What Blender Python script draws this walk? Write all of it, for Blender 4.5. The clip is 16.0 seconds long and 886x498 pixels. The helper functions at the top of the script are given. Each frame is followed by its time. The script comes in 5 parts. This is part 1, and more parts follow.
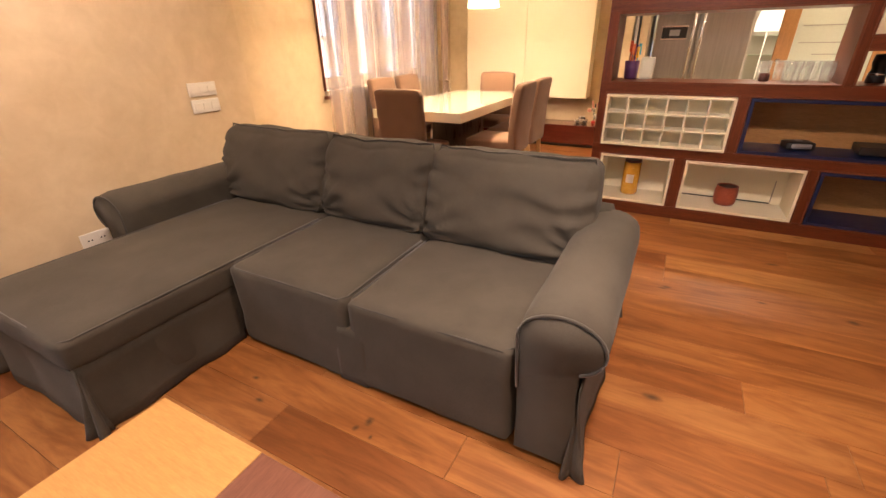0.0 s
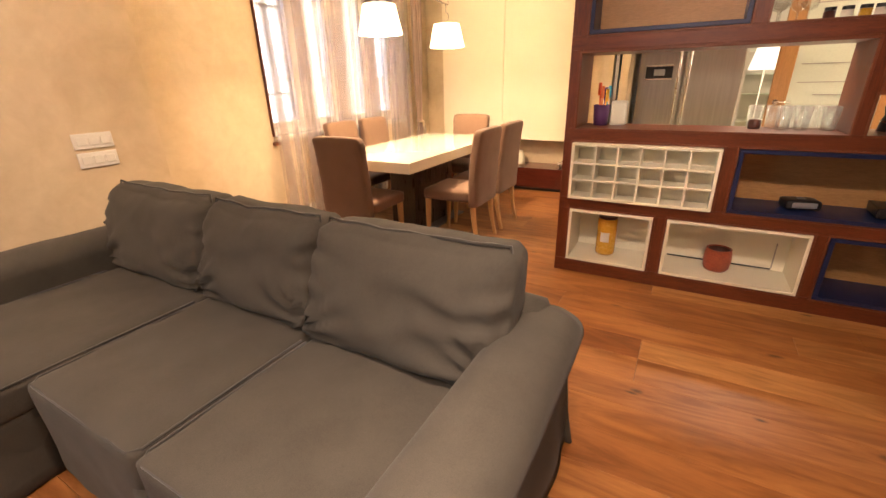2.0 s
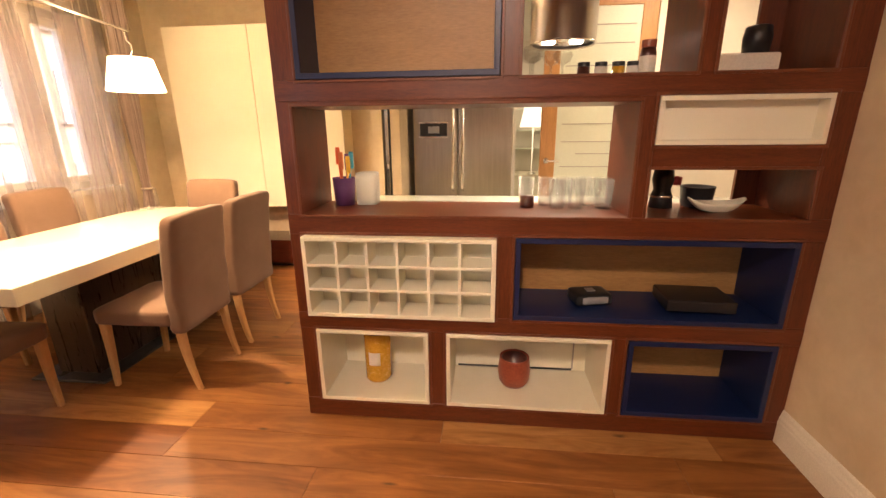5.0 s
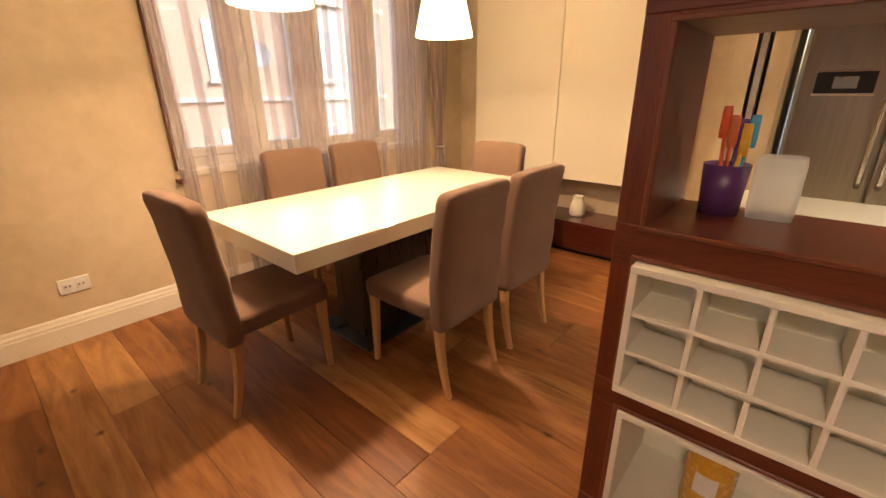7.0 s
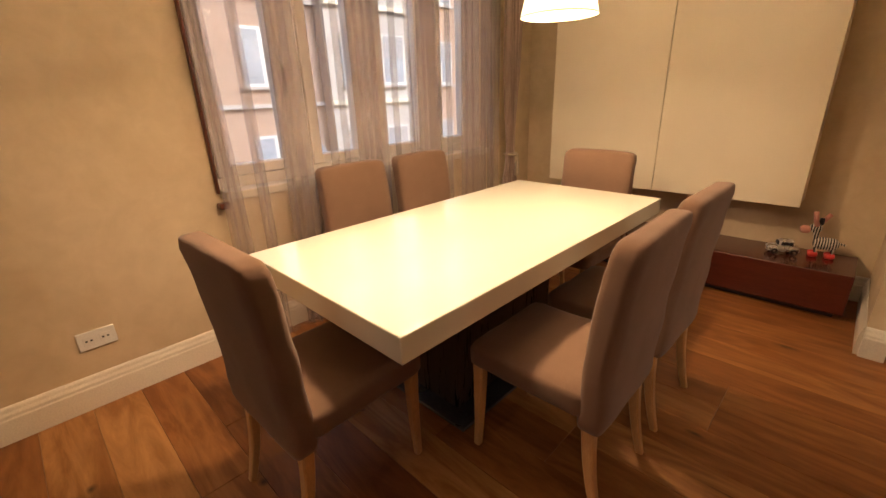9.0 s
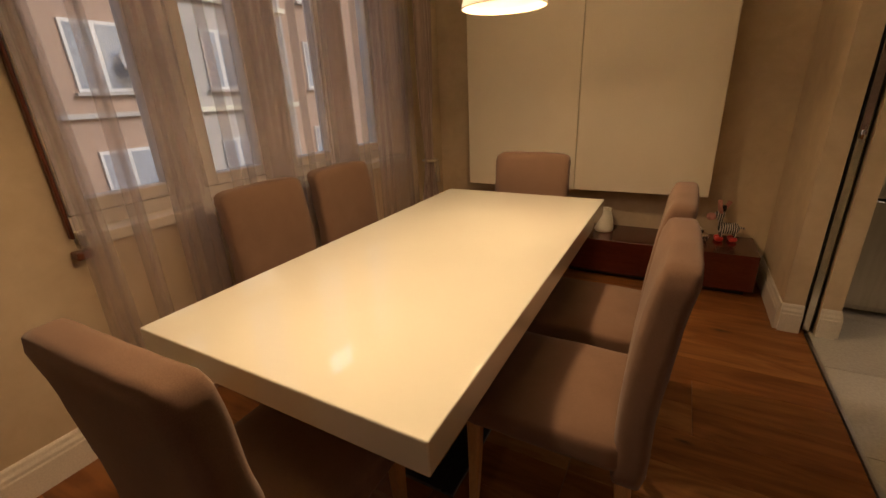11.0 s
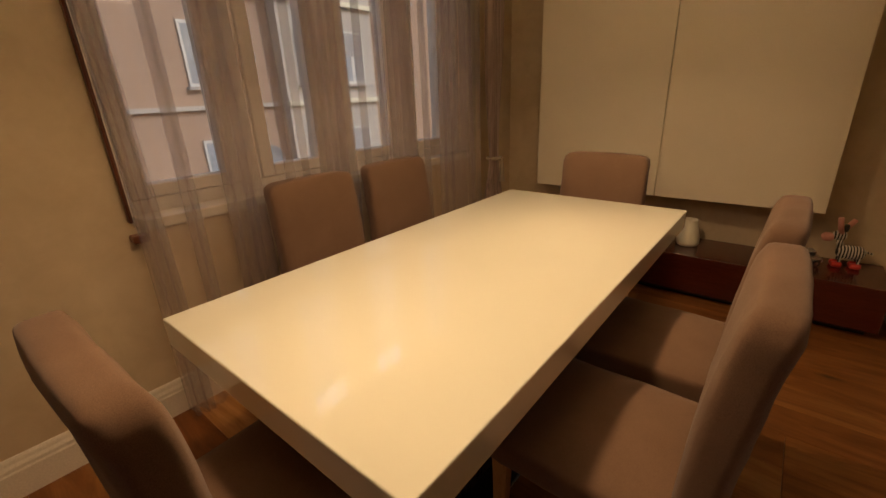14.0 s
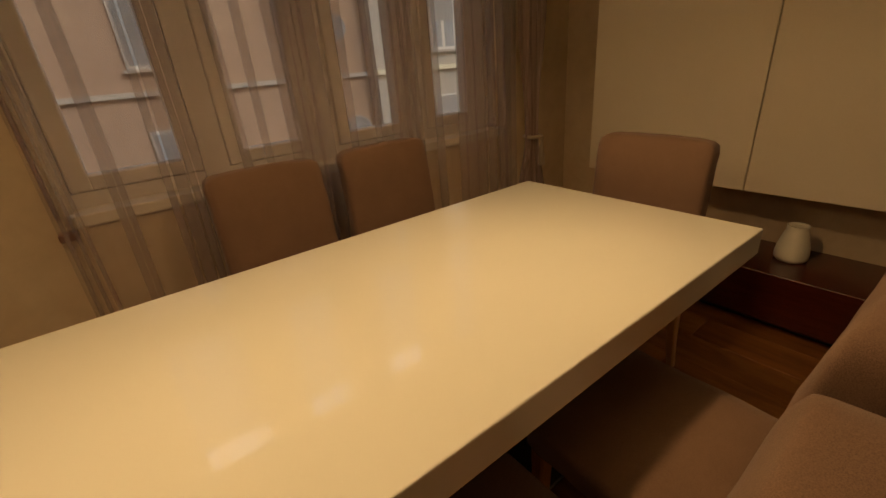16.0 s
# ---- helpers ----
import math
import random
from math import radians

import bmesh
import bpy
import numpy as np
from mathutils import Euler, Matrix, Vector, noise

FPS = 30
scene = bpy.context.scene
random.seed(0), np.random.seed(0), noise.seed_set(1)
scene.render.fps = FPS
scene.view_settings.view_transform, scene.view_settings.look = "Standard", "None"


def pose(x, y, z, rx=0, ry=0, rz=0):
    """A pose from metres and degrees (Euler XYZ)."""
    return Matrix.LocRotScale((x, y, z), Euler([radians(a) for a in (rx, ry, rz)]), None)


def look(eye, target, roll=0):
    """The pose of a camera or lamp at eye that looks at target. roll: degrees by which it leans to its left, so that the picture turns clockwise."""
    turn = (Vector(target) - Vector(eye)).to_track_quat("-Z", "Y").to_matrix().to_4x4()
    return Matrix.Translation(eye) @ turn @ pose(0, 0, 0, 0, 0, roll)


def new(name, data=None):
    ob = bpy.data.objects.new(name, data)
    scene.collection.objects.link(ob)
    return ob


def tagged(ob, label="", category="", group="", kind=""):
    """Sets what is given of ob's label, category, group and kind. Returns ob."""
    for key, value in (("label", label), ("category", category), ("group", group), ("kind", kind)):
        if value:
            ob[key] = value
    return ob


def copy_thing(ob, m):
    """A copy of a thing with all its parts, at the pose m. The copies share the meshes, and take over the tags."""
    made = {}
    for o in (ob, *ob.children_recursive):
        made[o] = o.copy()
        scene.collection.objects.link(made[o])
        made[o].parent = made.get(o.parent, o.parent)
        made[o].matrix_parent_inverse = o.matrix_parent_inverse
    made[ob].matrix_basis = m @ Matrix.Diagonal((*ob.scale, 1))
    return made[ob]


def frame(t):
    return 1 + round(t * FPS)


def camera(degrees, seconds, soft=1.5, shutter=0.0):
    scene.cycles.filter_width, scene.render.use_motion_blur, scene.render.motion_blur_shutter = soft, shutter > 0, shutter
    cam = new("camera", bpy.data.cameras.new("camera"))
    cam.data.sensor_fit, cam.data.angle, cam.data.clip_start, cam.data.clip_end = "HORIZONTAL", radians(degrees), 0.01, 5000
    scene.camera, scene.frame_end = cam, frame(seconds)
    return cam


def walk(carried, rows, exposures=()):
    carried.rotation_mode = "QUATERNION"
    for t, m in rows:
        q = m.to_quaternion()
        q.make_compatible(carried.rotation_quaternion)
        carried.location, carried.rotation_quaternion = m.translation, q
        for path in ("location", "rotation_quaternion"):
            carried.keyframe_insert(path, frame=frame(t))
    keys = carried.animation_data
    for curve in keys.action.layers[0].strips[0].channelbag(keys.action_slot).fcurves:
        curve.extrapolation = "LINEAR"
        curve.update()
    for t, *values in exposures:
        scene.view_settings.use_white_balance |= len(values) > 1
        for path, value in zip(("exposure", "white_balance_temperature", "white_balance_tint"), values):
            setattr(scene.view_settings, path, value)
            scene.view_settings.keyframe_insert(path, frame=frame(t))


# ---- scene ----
cam = camera(92.9, 16.0)
PATH = [
    (0, (0.227, 0.383, 1.29), (-0.627, 1.964, 0.412), -1.2),
    (0.5, (0.251, 0.449, 1.292), (-0.853, 1.879, 0.435), -2.4),
    (1, (0.243, 0.625, 1.285), (-0.946, 1.971, 0.405), -1.6),
    (1.5, (0.286, 0.846, 1.31), (-0.774, 2.336, 0.501), -1.5),
    (2, (0.379, 1.087, 1.309), (-0.54, 2.703, 0.572), -1.5),
    (2.5, (0.504, 1.344, 1.338), (-0.175, 3.078, 0.61), -0.1),
    (3, (0.546, 1.569, 1.323), (0.209, 3.423, 0.653), 0.4),
    (3.2, (0.549, 1.664, 1.331), (0.329, 3.535, 0.66), -0.5),
    (5.3, (0.532, 2.396, 1.364), (0.329, 4.309, 0.817), -0.6),
    (5.5, (0.474, 2.492, 1.346), (0.211, 4.386, 0.76), -1.1),
    (6, (0.318, 2.667, 1.333), (-0.169, 4.502, 0.704), -0.5),
    (6.5, (0.166, 2.777, 1.315), (-0.718, 4.438, 0.638), 0.1),
    (7, (0.024, 2.936, 1.32), (-1.215, 4.342, 0.62), -0.6),
    (7.5, (-0.114, 3.008, 1.31), (-1.569, 4.174, 0.586), -1.5),
    (8, (-0.331, 3.045, 1.305), (-1.752, 4.265, 0.603), -1.5),
    (8.2, (-0.411, 3.046, 1.317), (-1.808, 4.303, 0.633), -1.5),
    (10.3, (-0.929, 3.236, 1.298), (-2.02, 4.734, 0.546), -3.1),
    (10.5, (-0.978, 3.224, 1.303), (-1.999, 4.769, 0.549), -3.3),
    (11, (-1.04, 3.198, 1.314), (-1.965, 4.829, 0.619), -2.7),
    (11.5, (-1.065, 3.185, 1.327), (-1.964, 4.859, 0.703), -1.9),
    (12, (-1.069, 3.178, 1.335), (-1.958, 4.911, 0.88), -1.6),
    (12.5, (-1.085, 3.184, 1.362), (-1.974, 4.942, 1.012), -1.2),
    (13, (-1.108, 3.191, 1.336), (-1.974, 4.955, 0.966), -1.4),
    (13.5, (-1.112, 3.246, 1.309), (-1.972, 4.968, 0.766), -1.3),
    (14, (-1.034, 3.38, 1.292), (-2.237, 4.818, 0.597), -2.4),
    (14.5, (-0.97, 3.492, 1.269), (-2.377, 4.68, 0.487), -3.1),
    (15, (-0.984, 3.646, 1.241), (-2.434, 4.755, 0.425), -2.8),
    (15.5, (-0.998, 3.835, 1.262), (-2.488, 4.878, 0.429), -3.7),
    (16, (-0.993, 4.055, 1.269), (-2.48, 5.124, 0.465), -4.9),
]
walk(cam, [(t, look(eye, target, roll)) for t, eye, target, roll in PATH],
     [(0.0, 2.45, 6150, 20), (3.2, 2.5, 6150, 16), (5.5, 2.5, 6450, 18), (7.0, 1.74, 6350, 19), (8.2, 1.55, 6350, 20), (10.3, 0.2, 6600, 20), (13.5, -0.22, 7000, 19.5), (14.6, -0.22, 7100, 18), (16.0, -0.76, 8000, 17)])

# ---- light ----
WARM = (1.0, 0.74, 0.52)
world = bpy.data.worlds.new("world")
scene.world = world
world.use_nodes = True
wn = world.node_tree
sky = wn.nodes.new("ShaderNodeTexSky")
sky.sky_type, sky.sun_disc = "NISHITA", False
sky.dust_density, sky.air_density = 5.0, 1.6
sky.sun_elevation, sky.sun_rotation = radians(35), radians(60)
wn.nodes["Background"].inputs[1].default_value = 0.15
wn.links.new(sky.outputs[0], wn.nodes["Background"].inputs[0])
sun = new("sun", bpy.data.lights.new("sun", "SUN"))
sun.data.energy, sun.data.angle, sun.data.color = 1.5, radians(15), (0.64, 0.82, 1.0)
sun.matrix_world = look((30, 20, 30), (-12, 5, 0))


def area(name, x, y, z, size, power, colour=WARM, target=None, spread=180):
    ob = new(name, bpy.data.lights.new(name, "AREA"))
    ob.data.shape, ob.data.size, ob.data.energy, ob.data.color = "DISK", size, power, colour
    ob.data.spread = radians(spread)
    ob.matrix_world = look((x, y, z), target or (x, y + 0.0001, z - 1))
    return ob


# Fill lights added at ceiling height, without fittings, to light the living room.
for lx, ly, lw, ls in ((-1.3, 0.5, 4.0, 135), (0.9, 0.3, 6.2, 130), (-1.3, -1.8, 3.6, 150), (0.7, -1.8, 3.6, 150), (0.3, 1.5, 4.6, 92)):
    area("ceiling_fill", lx, ly, 2.6, 0.22, lw, WARM, None, ls)
# Two narrow fills, added to brighten the shelf front and the left wall.
area("shelf_fill", 0.35, 1.5, 2.58, 0.25, 2.7, WARM, (0.5, 3.98, 0.9), 75)
area("wall_fill", -1.3, 1.0, 2.58, 0.2, 4.4, WARM, (-2.6, 1.3, 1.5), 120)
# Added overhead fill for the kitchen; it has no fitting.
area("kitchen_fill", 2.0, 5.6, 2.58, 0.5, 5.4, (1.0, 0.76, 0.5))
for lx in (0.84, 0.98):
    area("hood_lamp", lx, 4.70, 1.760, 0.06, 1.7, (1.0, 0.84, 0.62), None, 150)
# Unseen fill added over the hall, apart from its lit table lamp.
area("hall_fill", 1.6, 8.0, 2.55, 0.3, 4, (1.0, 0.8, 0.52))
BULB = (1.0, 0.70, 0.39)
for ly, lz in ((3.90, 1.668), (4.92, 1.632)):
    area("lamp_bulb", -1.70, ly, lz + 0.012, 0.10, 7.0, BULB, None, 172)
    area("lamp_uplight", -1.70, ly, lz + 0.10, 0.12, 16.5, BULB, (-1.70, ly + 0.0001, 3), 150)
# Area lamps standing in for sky light; the second hangs unseen outside the window.
for wx, wy, wz, wide, high, power, aim in ((-2.95, -1.15, 1.6, 1.4, 1.2, 11.0, (0, 0.2, 0.4)), (-3.50, 4.92, 2.72, 2.1, 0.60, 8.0, (-2.6, 4.92, 0.9))):
    pane_light = area("daylight_stand_in", wx, wy, wz, wide, power, (0.72, 0.85, 1.0), aim)
    pane_light.data.shape, pane_light.data.size_y = "RECTANGLE", high


# ---- materials ----
def nodes_of(m):
    m.use_nodes = True
    t = m.node_tree
    return t, t.nodes["Principled BSDF"]


def node(t, kind, **sets):
    n = t.nodes.new(kind)
    for k, v in sets.items():
        n.inputs[k.replace("_", " ")].default_value = v
    return n


def ramp(t, src, stops):
    r = t.nodes.new("ShaderNodeValToRGB")
    e = r.color_ramp.elements
    while len(e) < len(stops):
        e.new(0.5)
    for el, (p, c) in zip(e, stops):
        el.position, el.color = p, (*c, 1)
    t.links.new(src, r.inputs[0])
    return r.outputs[0]


def mix(t, fac, a, b, mode="MIX"):
    n = t.nodes.new("ShaderNodeMix")
    n.data_type, n.blend_type = "RGBA", mode
    for sock, v in ((n.inputs[0], fac), (n.inputs[6], a), (n.inputs[7], b)):
        if hasattr(v, "links"):
            t.links.new(v, sock)
        elif isinstance(v, tuple):
            sock.default_value = (*v, 1)
        else:
            sock.default_value = v
    return n.outputs[2]


def coords(t, scale=(1, 1, 1), world_space=False, shift=False):
    if world_space:
        src = t.nodes.new("ShaderNodeNewGeometry").outputs["Position"]
    else:
        src = t.nodes.new("ShaderNodeTexCoord").outputs["Object"]
    if shift:
        info = t.nodes.new("ShaderNodeObjectInfo")
        mul = t.nodes.new("ShaderNodeVectorMath")
        mul.operation = "MULTIPLY_ADD"
        comb = t.nodes.new("ShaderNodeCombineXYZ")
        for k in range(3):
            t.links.new(info.outputs["Random"], comb.inputs[k])
        t.links.new(comb.outputs[0], mul.inputs[0])
        mul.inputs[1].default_value = (37, 53, 71)
        t.links.new(src, mul.inputs[2])
        src = mul.outputs[0]
    m = t.nodes.new("ShaderNodeMapping")
    m.inputs["Scale"].default_value = scale
    t.links.new(src, m.inputs[0])
    return m.outputs[0]


def noise_tex(t, vec, scale, detail=4, rough=0.55, dist=0.0):
    n = node(t, "ShaderNodeTexNoise", Scale=scale, Detail=detail, Roughness=rough, Distortion=dist)
    t.links.new(vec, n.inputs["Vector"])
    return n.outputs[0]


def bump(t, bsdf, height, strength, dist=0.002):
    b = node(t, "ShaderNodeBump", Strength=strength, Distance=dist)
    t.links.new(height, b.inputs["Height"])
    t.links.new(b.outputs[0], bsdf.inputs["Normal"])


def surface(name, lo, hi, rough=0.5, scale=8, fine=120, strength=0.15, dist=0.002, metal=0.0, spec=0.5, coat=0.0, rvar=0.1, stretch=(1, 1, 1), world_space=False, sheen=0.0, grain=0.35):
    """A surface with two scales of variation between two colours and a fine relief."""
    m = bpy.data.materials.new(name)
    t, b = nodes_of(m)
    v = coords(t, stretch, world_space)
    big, small = noise_tex(t, v, scale), noise_tex(t, v, fine, 3)
    c1 = ramp(t, big, ((0.3, lo), (0.7, hi)))
    c2 = mix(t, grain, c1, ramp(t, small, ((0.35, tuple(x * 0.85 for x in lo)), (0.65, tuple(min(1, x * 1.1) for x in hi)))))
    t.links.new(c2, b.inputs["Base Color"])
    mr = node(t, "ShaderNodeMapRange", To_Min=max(0.02, rough - rvar), To_Max=min(1, rough + rvar))
    t.links.new(big, mr.inputs[0])
    t.links.new(mr.outputs[0], b.inputs["Roughness"])
    b.inputs["Metallic"].default_value = metal
    b.inputs["Specular IOR Level"].default_value = spec
    b.inputs["Coat Weight"].default_value = coat
    b.inputs["Coat Roughness"].default_value = min(0.06, rough)
    b.inputs["Sheen Weight"].default_value = sheen
    bump(t, b, small, strength, dist)
    return m


def fabric(name, lo, hi, weave=900, sheen=0.25, strength=0.35):
    m = bpy.data.materials.new(name)
    t, b = nodes_of(m)
    v = coords(t)
    big = noise_tex(t, v, 5, 4, 0.6)
    mid = noise_tex(t, coords(t, (1, 1, 1)), 60, 3)
    fine = noise_tex(t, v, weave, 2)
    c = mix(t, 0.45, ramp(t, big, ((0.3, lo), (0.7, hi))), ramp(t, fine, ((0.35, tuple(x * 0.6 for x in lo)), (0.65, tuple(x * 1.25 for x in hi)))))
    t.links.new(c, b.inputs["Base Color"])
    b.inputs["Roughness"].default_value = 0.92
    b.inputs["Specular IOR Level"].default_value = 0.15
    b.inputs["Sheen Weight"].default_value = sheen
    h = mix(t, 0.5, fine, mid)
    bump(t, b, h, strength, 0.0015)
    return m


def wood(name, lo, hi, grain=(2, 22, 22), rough=0.4, rings=3.0, shift=True, coat=0.0, world_space=False, strength=0.12):
    """Wood with its grain along the axis with the small scale."""
    m = bpy.data.materials.new(name)
    t, b = nodes_of(m)
    v = coords(t, grain, world_space, shift)
    wave = noise_tex(t, v, rings, 5, 0.6, 0.6)
    fine = noise_tex(t, v, rings * 9, 4, 0.7)
    c = mix(t, 0.4, ramp(t, wave, ((0.3, lo), (0.7, hi))), ramp(t, fine, ((0.3, tuple(x * 0.65 for x in lo)), (0.7, tuple(min(1, x * 1.15) for x in hi)))))
    t.links.new(c, b.inputs["Base Color"])
    mr = node(t, "ShaderNodeMapRange", To_Min=rough - 0.08, To_Max=rough + 0.1)
    t.links.new(wave, mr.inputs[0])
    t.links.new(mr.outputs[0], b.inputs["Roughness"])
    b.inputs["Coat Weight"].default_value = coat
    b.inputs["Coat Roughness"].default_value = 0.12
    bump(t, b, fine, strength, 0.001)
    return m


# knots in the oak boards: x, y, length, width
KNOTS = ((0.944, 3.406, 0.05, 0.020), (0.372, 2.822, 0.035, 0.02), (-2.395, 3.005, 0.03, 0.02), (-0.707, 5.713, 0.07, 0.022),
         (-0.880, 4.740, 0.05, 0.016), (-0.581, 1.261, 0.022, 0.028), (-0.610, 1.213, 0.018, 0.018), (-0.535, 1.205, 0.012, 0.014), (-1.167, 1.229, 0.025, 0.014),
         (-1.047, 1.145, 0.028, 0.015), (-1.112, 0.955, 0.025, 0.018), (0.353, 2.80, 0.035, 0.012), (0.36, 1.873, 0.05, 0.028), (0.831, 2.865, 0.035, 0.014),
         (1.209, 2.849, 0.04, 0.028), (1.164, 3.956, 0.045, 0.016), (1.773, 3.513, 0.05, 0.016), (0.17, 3.593, 0.05, 0.012), (-0.497, 3.854, 0.035, 0.014),
         (-0.551, 4.225, 0.035, 0.016), (-1.969, 3.023, 0.025, 0.025), (-2.037, 2.844, 0.04, 0.018), (-1.954, 3.45, 0.028, 0.022), (-1.831, 2.819, 0.022, 0.018),
         (-2.008, 3.919, 0.03, 0.02), (-0.66, 4.512, 0.19, 0.006))


def oak_floor(name, tones):
    m = bpy.data.materials.new(name)
    t, b = nodes_of(m)
    v = coords(t, (1.0, 6.5, 6.5), True, True)
    wave = noise_tex(t, v, 1.3, 6, 0.6, 2.0)
    fine = noise_tex(t, v, 12, 4, 0.7)
    cloud = noise_tex(t, coords(t, (1, 2.5, 1), True, True), 2.2, 3)
    info = t.nodes.new("ShaderNodeObjectInfo").outputs["Random"]
    tone = ramp(t, info, tuple(zip((0.0, 0.35, 0.7, 1.0), tones)))
    c = mix(t, ramp(t, wave, ((0.36, (0, 0, 0)), (0.62, (1, 1, 1)))), mix(t, 1.0, tone, (0.60, 0.50, 0.40), "MULTIPLY"), tone)
    c = mix(t, 0.17, c, mix(t, 1.0, c, ramp(t, fine, ((0.3, (0.4, 0.36, 0.3)), (0.7, (1.35, 1.3, 1.25)))), "MULTIPLY"))
    c = mix(t, 0.5, c, mix(t, 1.0, c, ramp(t, cloud, ((0.3, (0.72, 0.66, 0.6)), (0.7, (1.2, 1.2, 1.2)))), "MULTIPLY"))
    pos = t.nodes.new("ShaderNodeNewGeometry").outputs["Position"]
    wob = noise_tex(t, coords(t, (30, 60, 1), True), 1.0, 3)
    total = None
    for x, y, l, w in KNOTS:
        sub = t.nodes.new("ShaderNodeVectorMath")
        sub.operation = "SUBTRACT"
        t.links.new(pos, sub.inputs[0])
        sub.inputs[1].default_value = (x, y, 0)
        mul = t.nodes.new("ShaderNodeVectorMath")
        mul.operation = "MULTIPLY"
        t.links.new(sub.outputs[0], mul.inputs[0])
        mul.inputs[1].default_value = (1.3 / l, 1.3 / w, 0)
        ln = t.nodes.new("ShaderNodeVectorMath")
        ln.operation = "LENGTH"
        t.links.new(mul.outputs[0], ln.inputs[0])
        if total is None:
            total = ln.outputs["Value"]
        else:
            mn = t.nodes.new("ShaderNodeMath")
            mn.operation = "MINIMUM"
            t.links.new(total, mn.inputs[0])
            t.links.new(ln.outputs["Value"], mn.inputs[1])
            total = mn.outputs[0]
    add = t.nodes.new("ShaderNodeMath")
    add.operation = "ADD"
    t.links.new(total, add.inputs[0])
    t.links.new(wob, add.inputs[1])
    dark = t.nodes.new("ShaderNodeMapRange")
    dark.inputs["From Min"].default_value, dark.inputs["From Max"].default_value = 0.7, 1.7
    dark.inputs["To Min"].default_value, dark.inputs["To Max"].default_value = 0.85, 0.0
    t.links.new(add.outputs[0], dark.inputs[0])
    c = mix(t, dark.outputs[0], c, (0.035, 0.016, 0.008))
    t.links.new(c, b.inputs["Base Color"])
    mr = node(t, "ShaderNodeMapRange", To_Min=0.36, To_Max=0.54)
    t.links.new(fine, mr.inputs[0])
    t.links.new(mr.outputs[0], b.inputs["Roughness"])
    b.inputs["Specular IOR Level"].default_value = 0.34
    bump(t, b, fine, 0.12, 0.001)
    return m


def plaster(name, lo, hi):
    m = bpy.data.materials.new(name)
    t, b = nodes_of(m)
    v = coords(t, (1, 1, 1), True)
    big = noise_tex(t, v, 1.6, 5, 0.6, 0.8)
    mid = noise_tex(t, v, 9, 4, 0.6, 0.4)
    fine = noise_tex(t, v, 160, 3)
    c = mix(t, 0.4, ramp(t, big, ((0.3, lo), (0.7, hi))), ramp(t, mid, ((0.3, lo), (0.7, hi))))
    t.links.new(c, b.inputs["Base Color"])
    mr = node(t, "ShaderNodeMapRange", To_Min=0.5, To_Max=0.75)
    t.links.new(mid, mr.inputs[0])
    t.links.new(mr.outputs[0], b.inputs["Roughness"])
    bump(t, b, mix(t, 0.5, mid, fine), 0.12, 0.002)
    return m


def sheer_cloth(name, colour, clear):
    m = bpy.data.materials.new(name)
    t, b = nodes_of(m)
    out = t.nodes["Material Output"]
    fine = noise_tex(t, coords(t, (1, 1, 0.25)), 500, 2)
    c = ramp(t, fine, ((0.35, tuple(x * 0.95 for x in colour)), (0.65, colour)))
    dif, tra, clr = t.nodes.new("ShaderNodeBsdfDiffuse"), t.nodes.new("ShaderNodeBsdfTranslucent"), t.nodes.new("ShaderNodeBsdfTransparent")
    t.links.new(c, dif.inputs[0])
    t.links.new(c, tra.inputs[0])
    m1, m2 = t.nodes.new("ShaderNodeMixShader"), t.nodes.new("ShaderNodeMixShader")
    m1.inputs[0].default_value, m2.inputs[0].default_value = 0.62, clear
    t.links.new(dif.outputs[0], m1.inputs[1])
    t.links.new(tra.outputs[0], m1.inputs[2])
    t.links.new(m1.outputs[0], m2.inputs[1])
    t.links.new(clr.outputs[0], m2.inputs[2])
    t.links.new(m2.outputs[0], out.inputs["Surface"])
    return m


def glow(name, colour, strength, base=(0.8, 0.75, 0.65)):
    m = bpy.data.materials.new(name)
    t, b = nodes_of(m)
    v = coords(t, (1, 1, 0.2))
    n = noise_tex(t, v, 60, 3)
    b.inputs["Base Color"].default_value = (*base, 1)
    b.inputs["Roughness"].default_value = 0.8
    t.links.new(ramp(t, n, ((0.3, tuple(x * 0.93 for x in colour)), (0.7, colour))), b.inputs["Emission Color"])
    b.inputs["Emission Strength"].default_value = strength
    return m


def glass(name, colour=(1, 1, 1), gloss=1.0, milk=0.0):
    """Thin clear glass: light passes straight, the surface mirrors by its angle."""
    m = bpy.data.materials.new(name)
    t, b = nodes_of(m)
    clr, glo, fres, ms = (t.nodes.new("ShaderNode" + k) for k in ("BsdfTransparent", "BsdfGlossy", "LayerWeight", "MixShader"))
    clr.inputs[0].default_value = (*colour, 1)
    glo.inputs["Roughness"].default_value = 0.02
    mul = t.nodes.new("ShaderNodeMath")
    mul.operation = "POWER"
    mul.inputs[1].default_value = 4.5
    t.links.new(fres.outputs["Facing"], mul.inputs[0])
    mr = node(t, "ShaderNodeMapRange", To_Min=0.03 * gloss, To_Max=0.7)
    t.links.new(mul.outputs[0], mr.inputs[0])
    t.links.new(mr.outputs[0], ms.inputs[0])
    t.links.new(clr.outputs[0], ms.inputs[1])
    t.links.new(glo.outputs[0], ms.inputs[2])
    film, both = t.nodes.new("ShaderNodeBsdfTranslucent"), t.nodes.new("ShaderNodeMixShader")
    both.inputs[0].default_value = milk
    t.links.new(ms.outputs[0], both.inputs[1])
    t.links.new(film.outputs[0], both.inputs[2])
    t.links.new(both.outputs[0], t.nodes["Material Output"].inputs["Surface"])
    return m


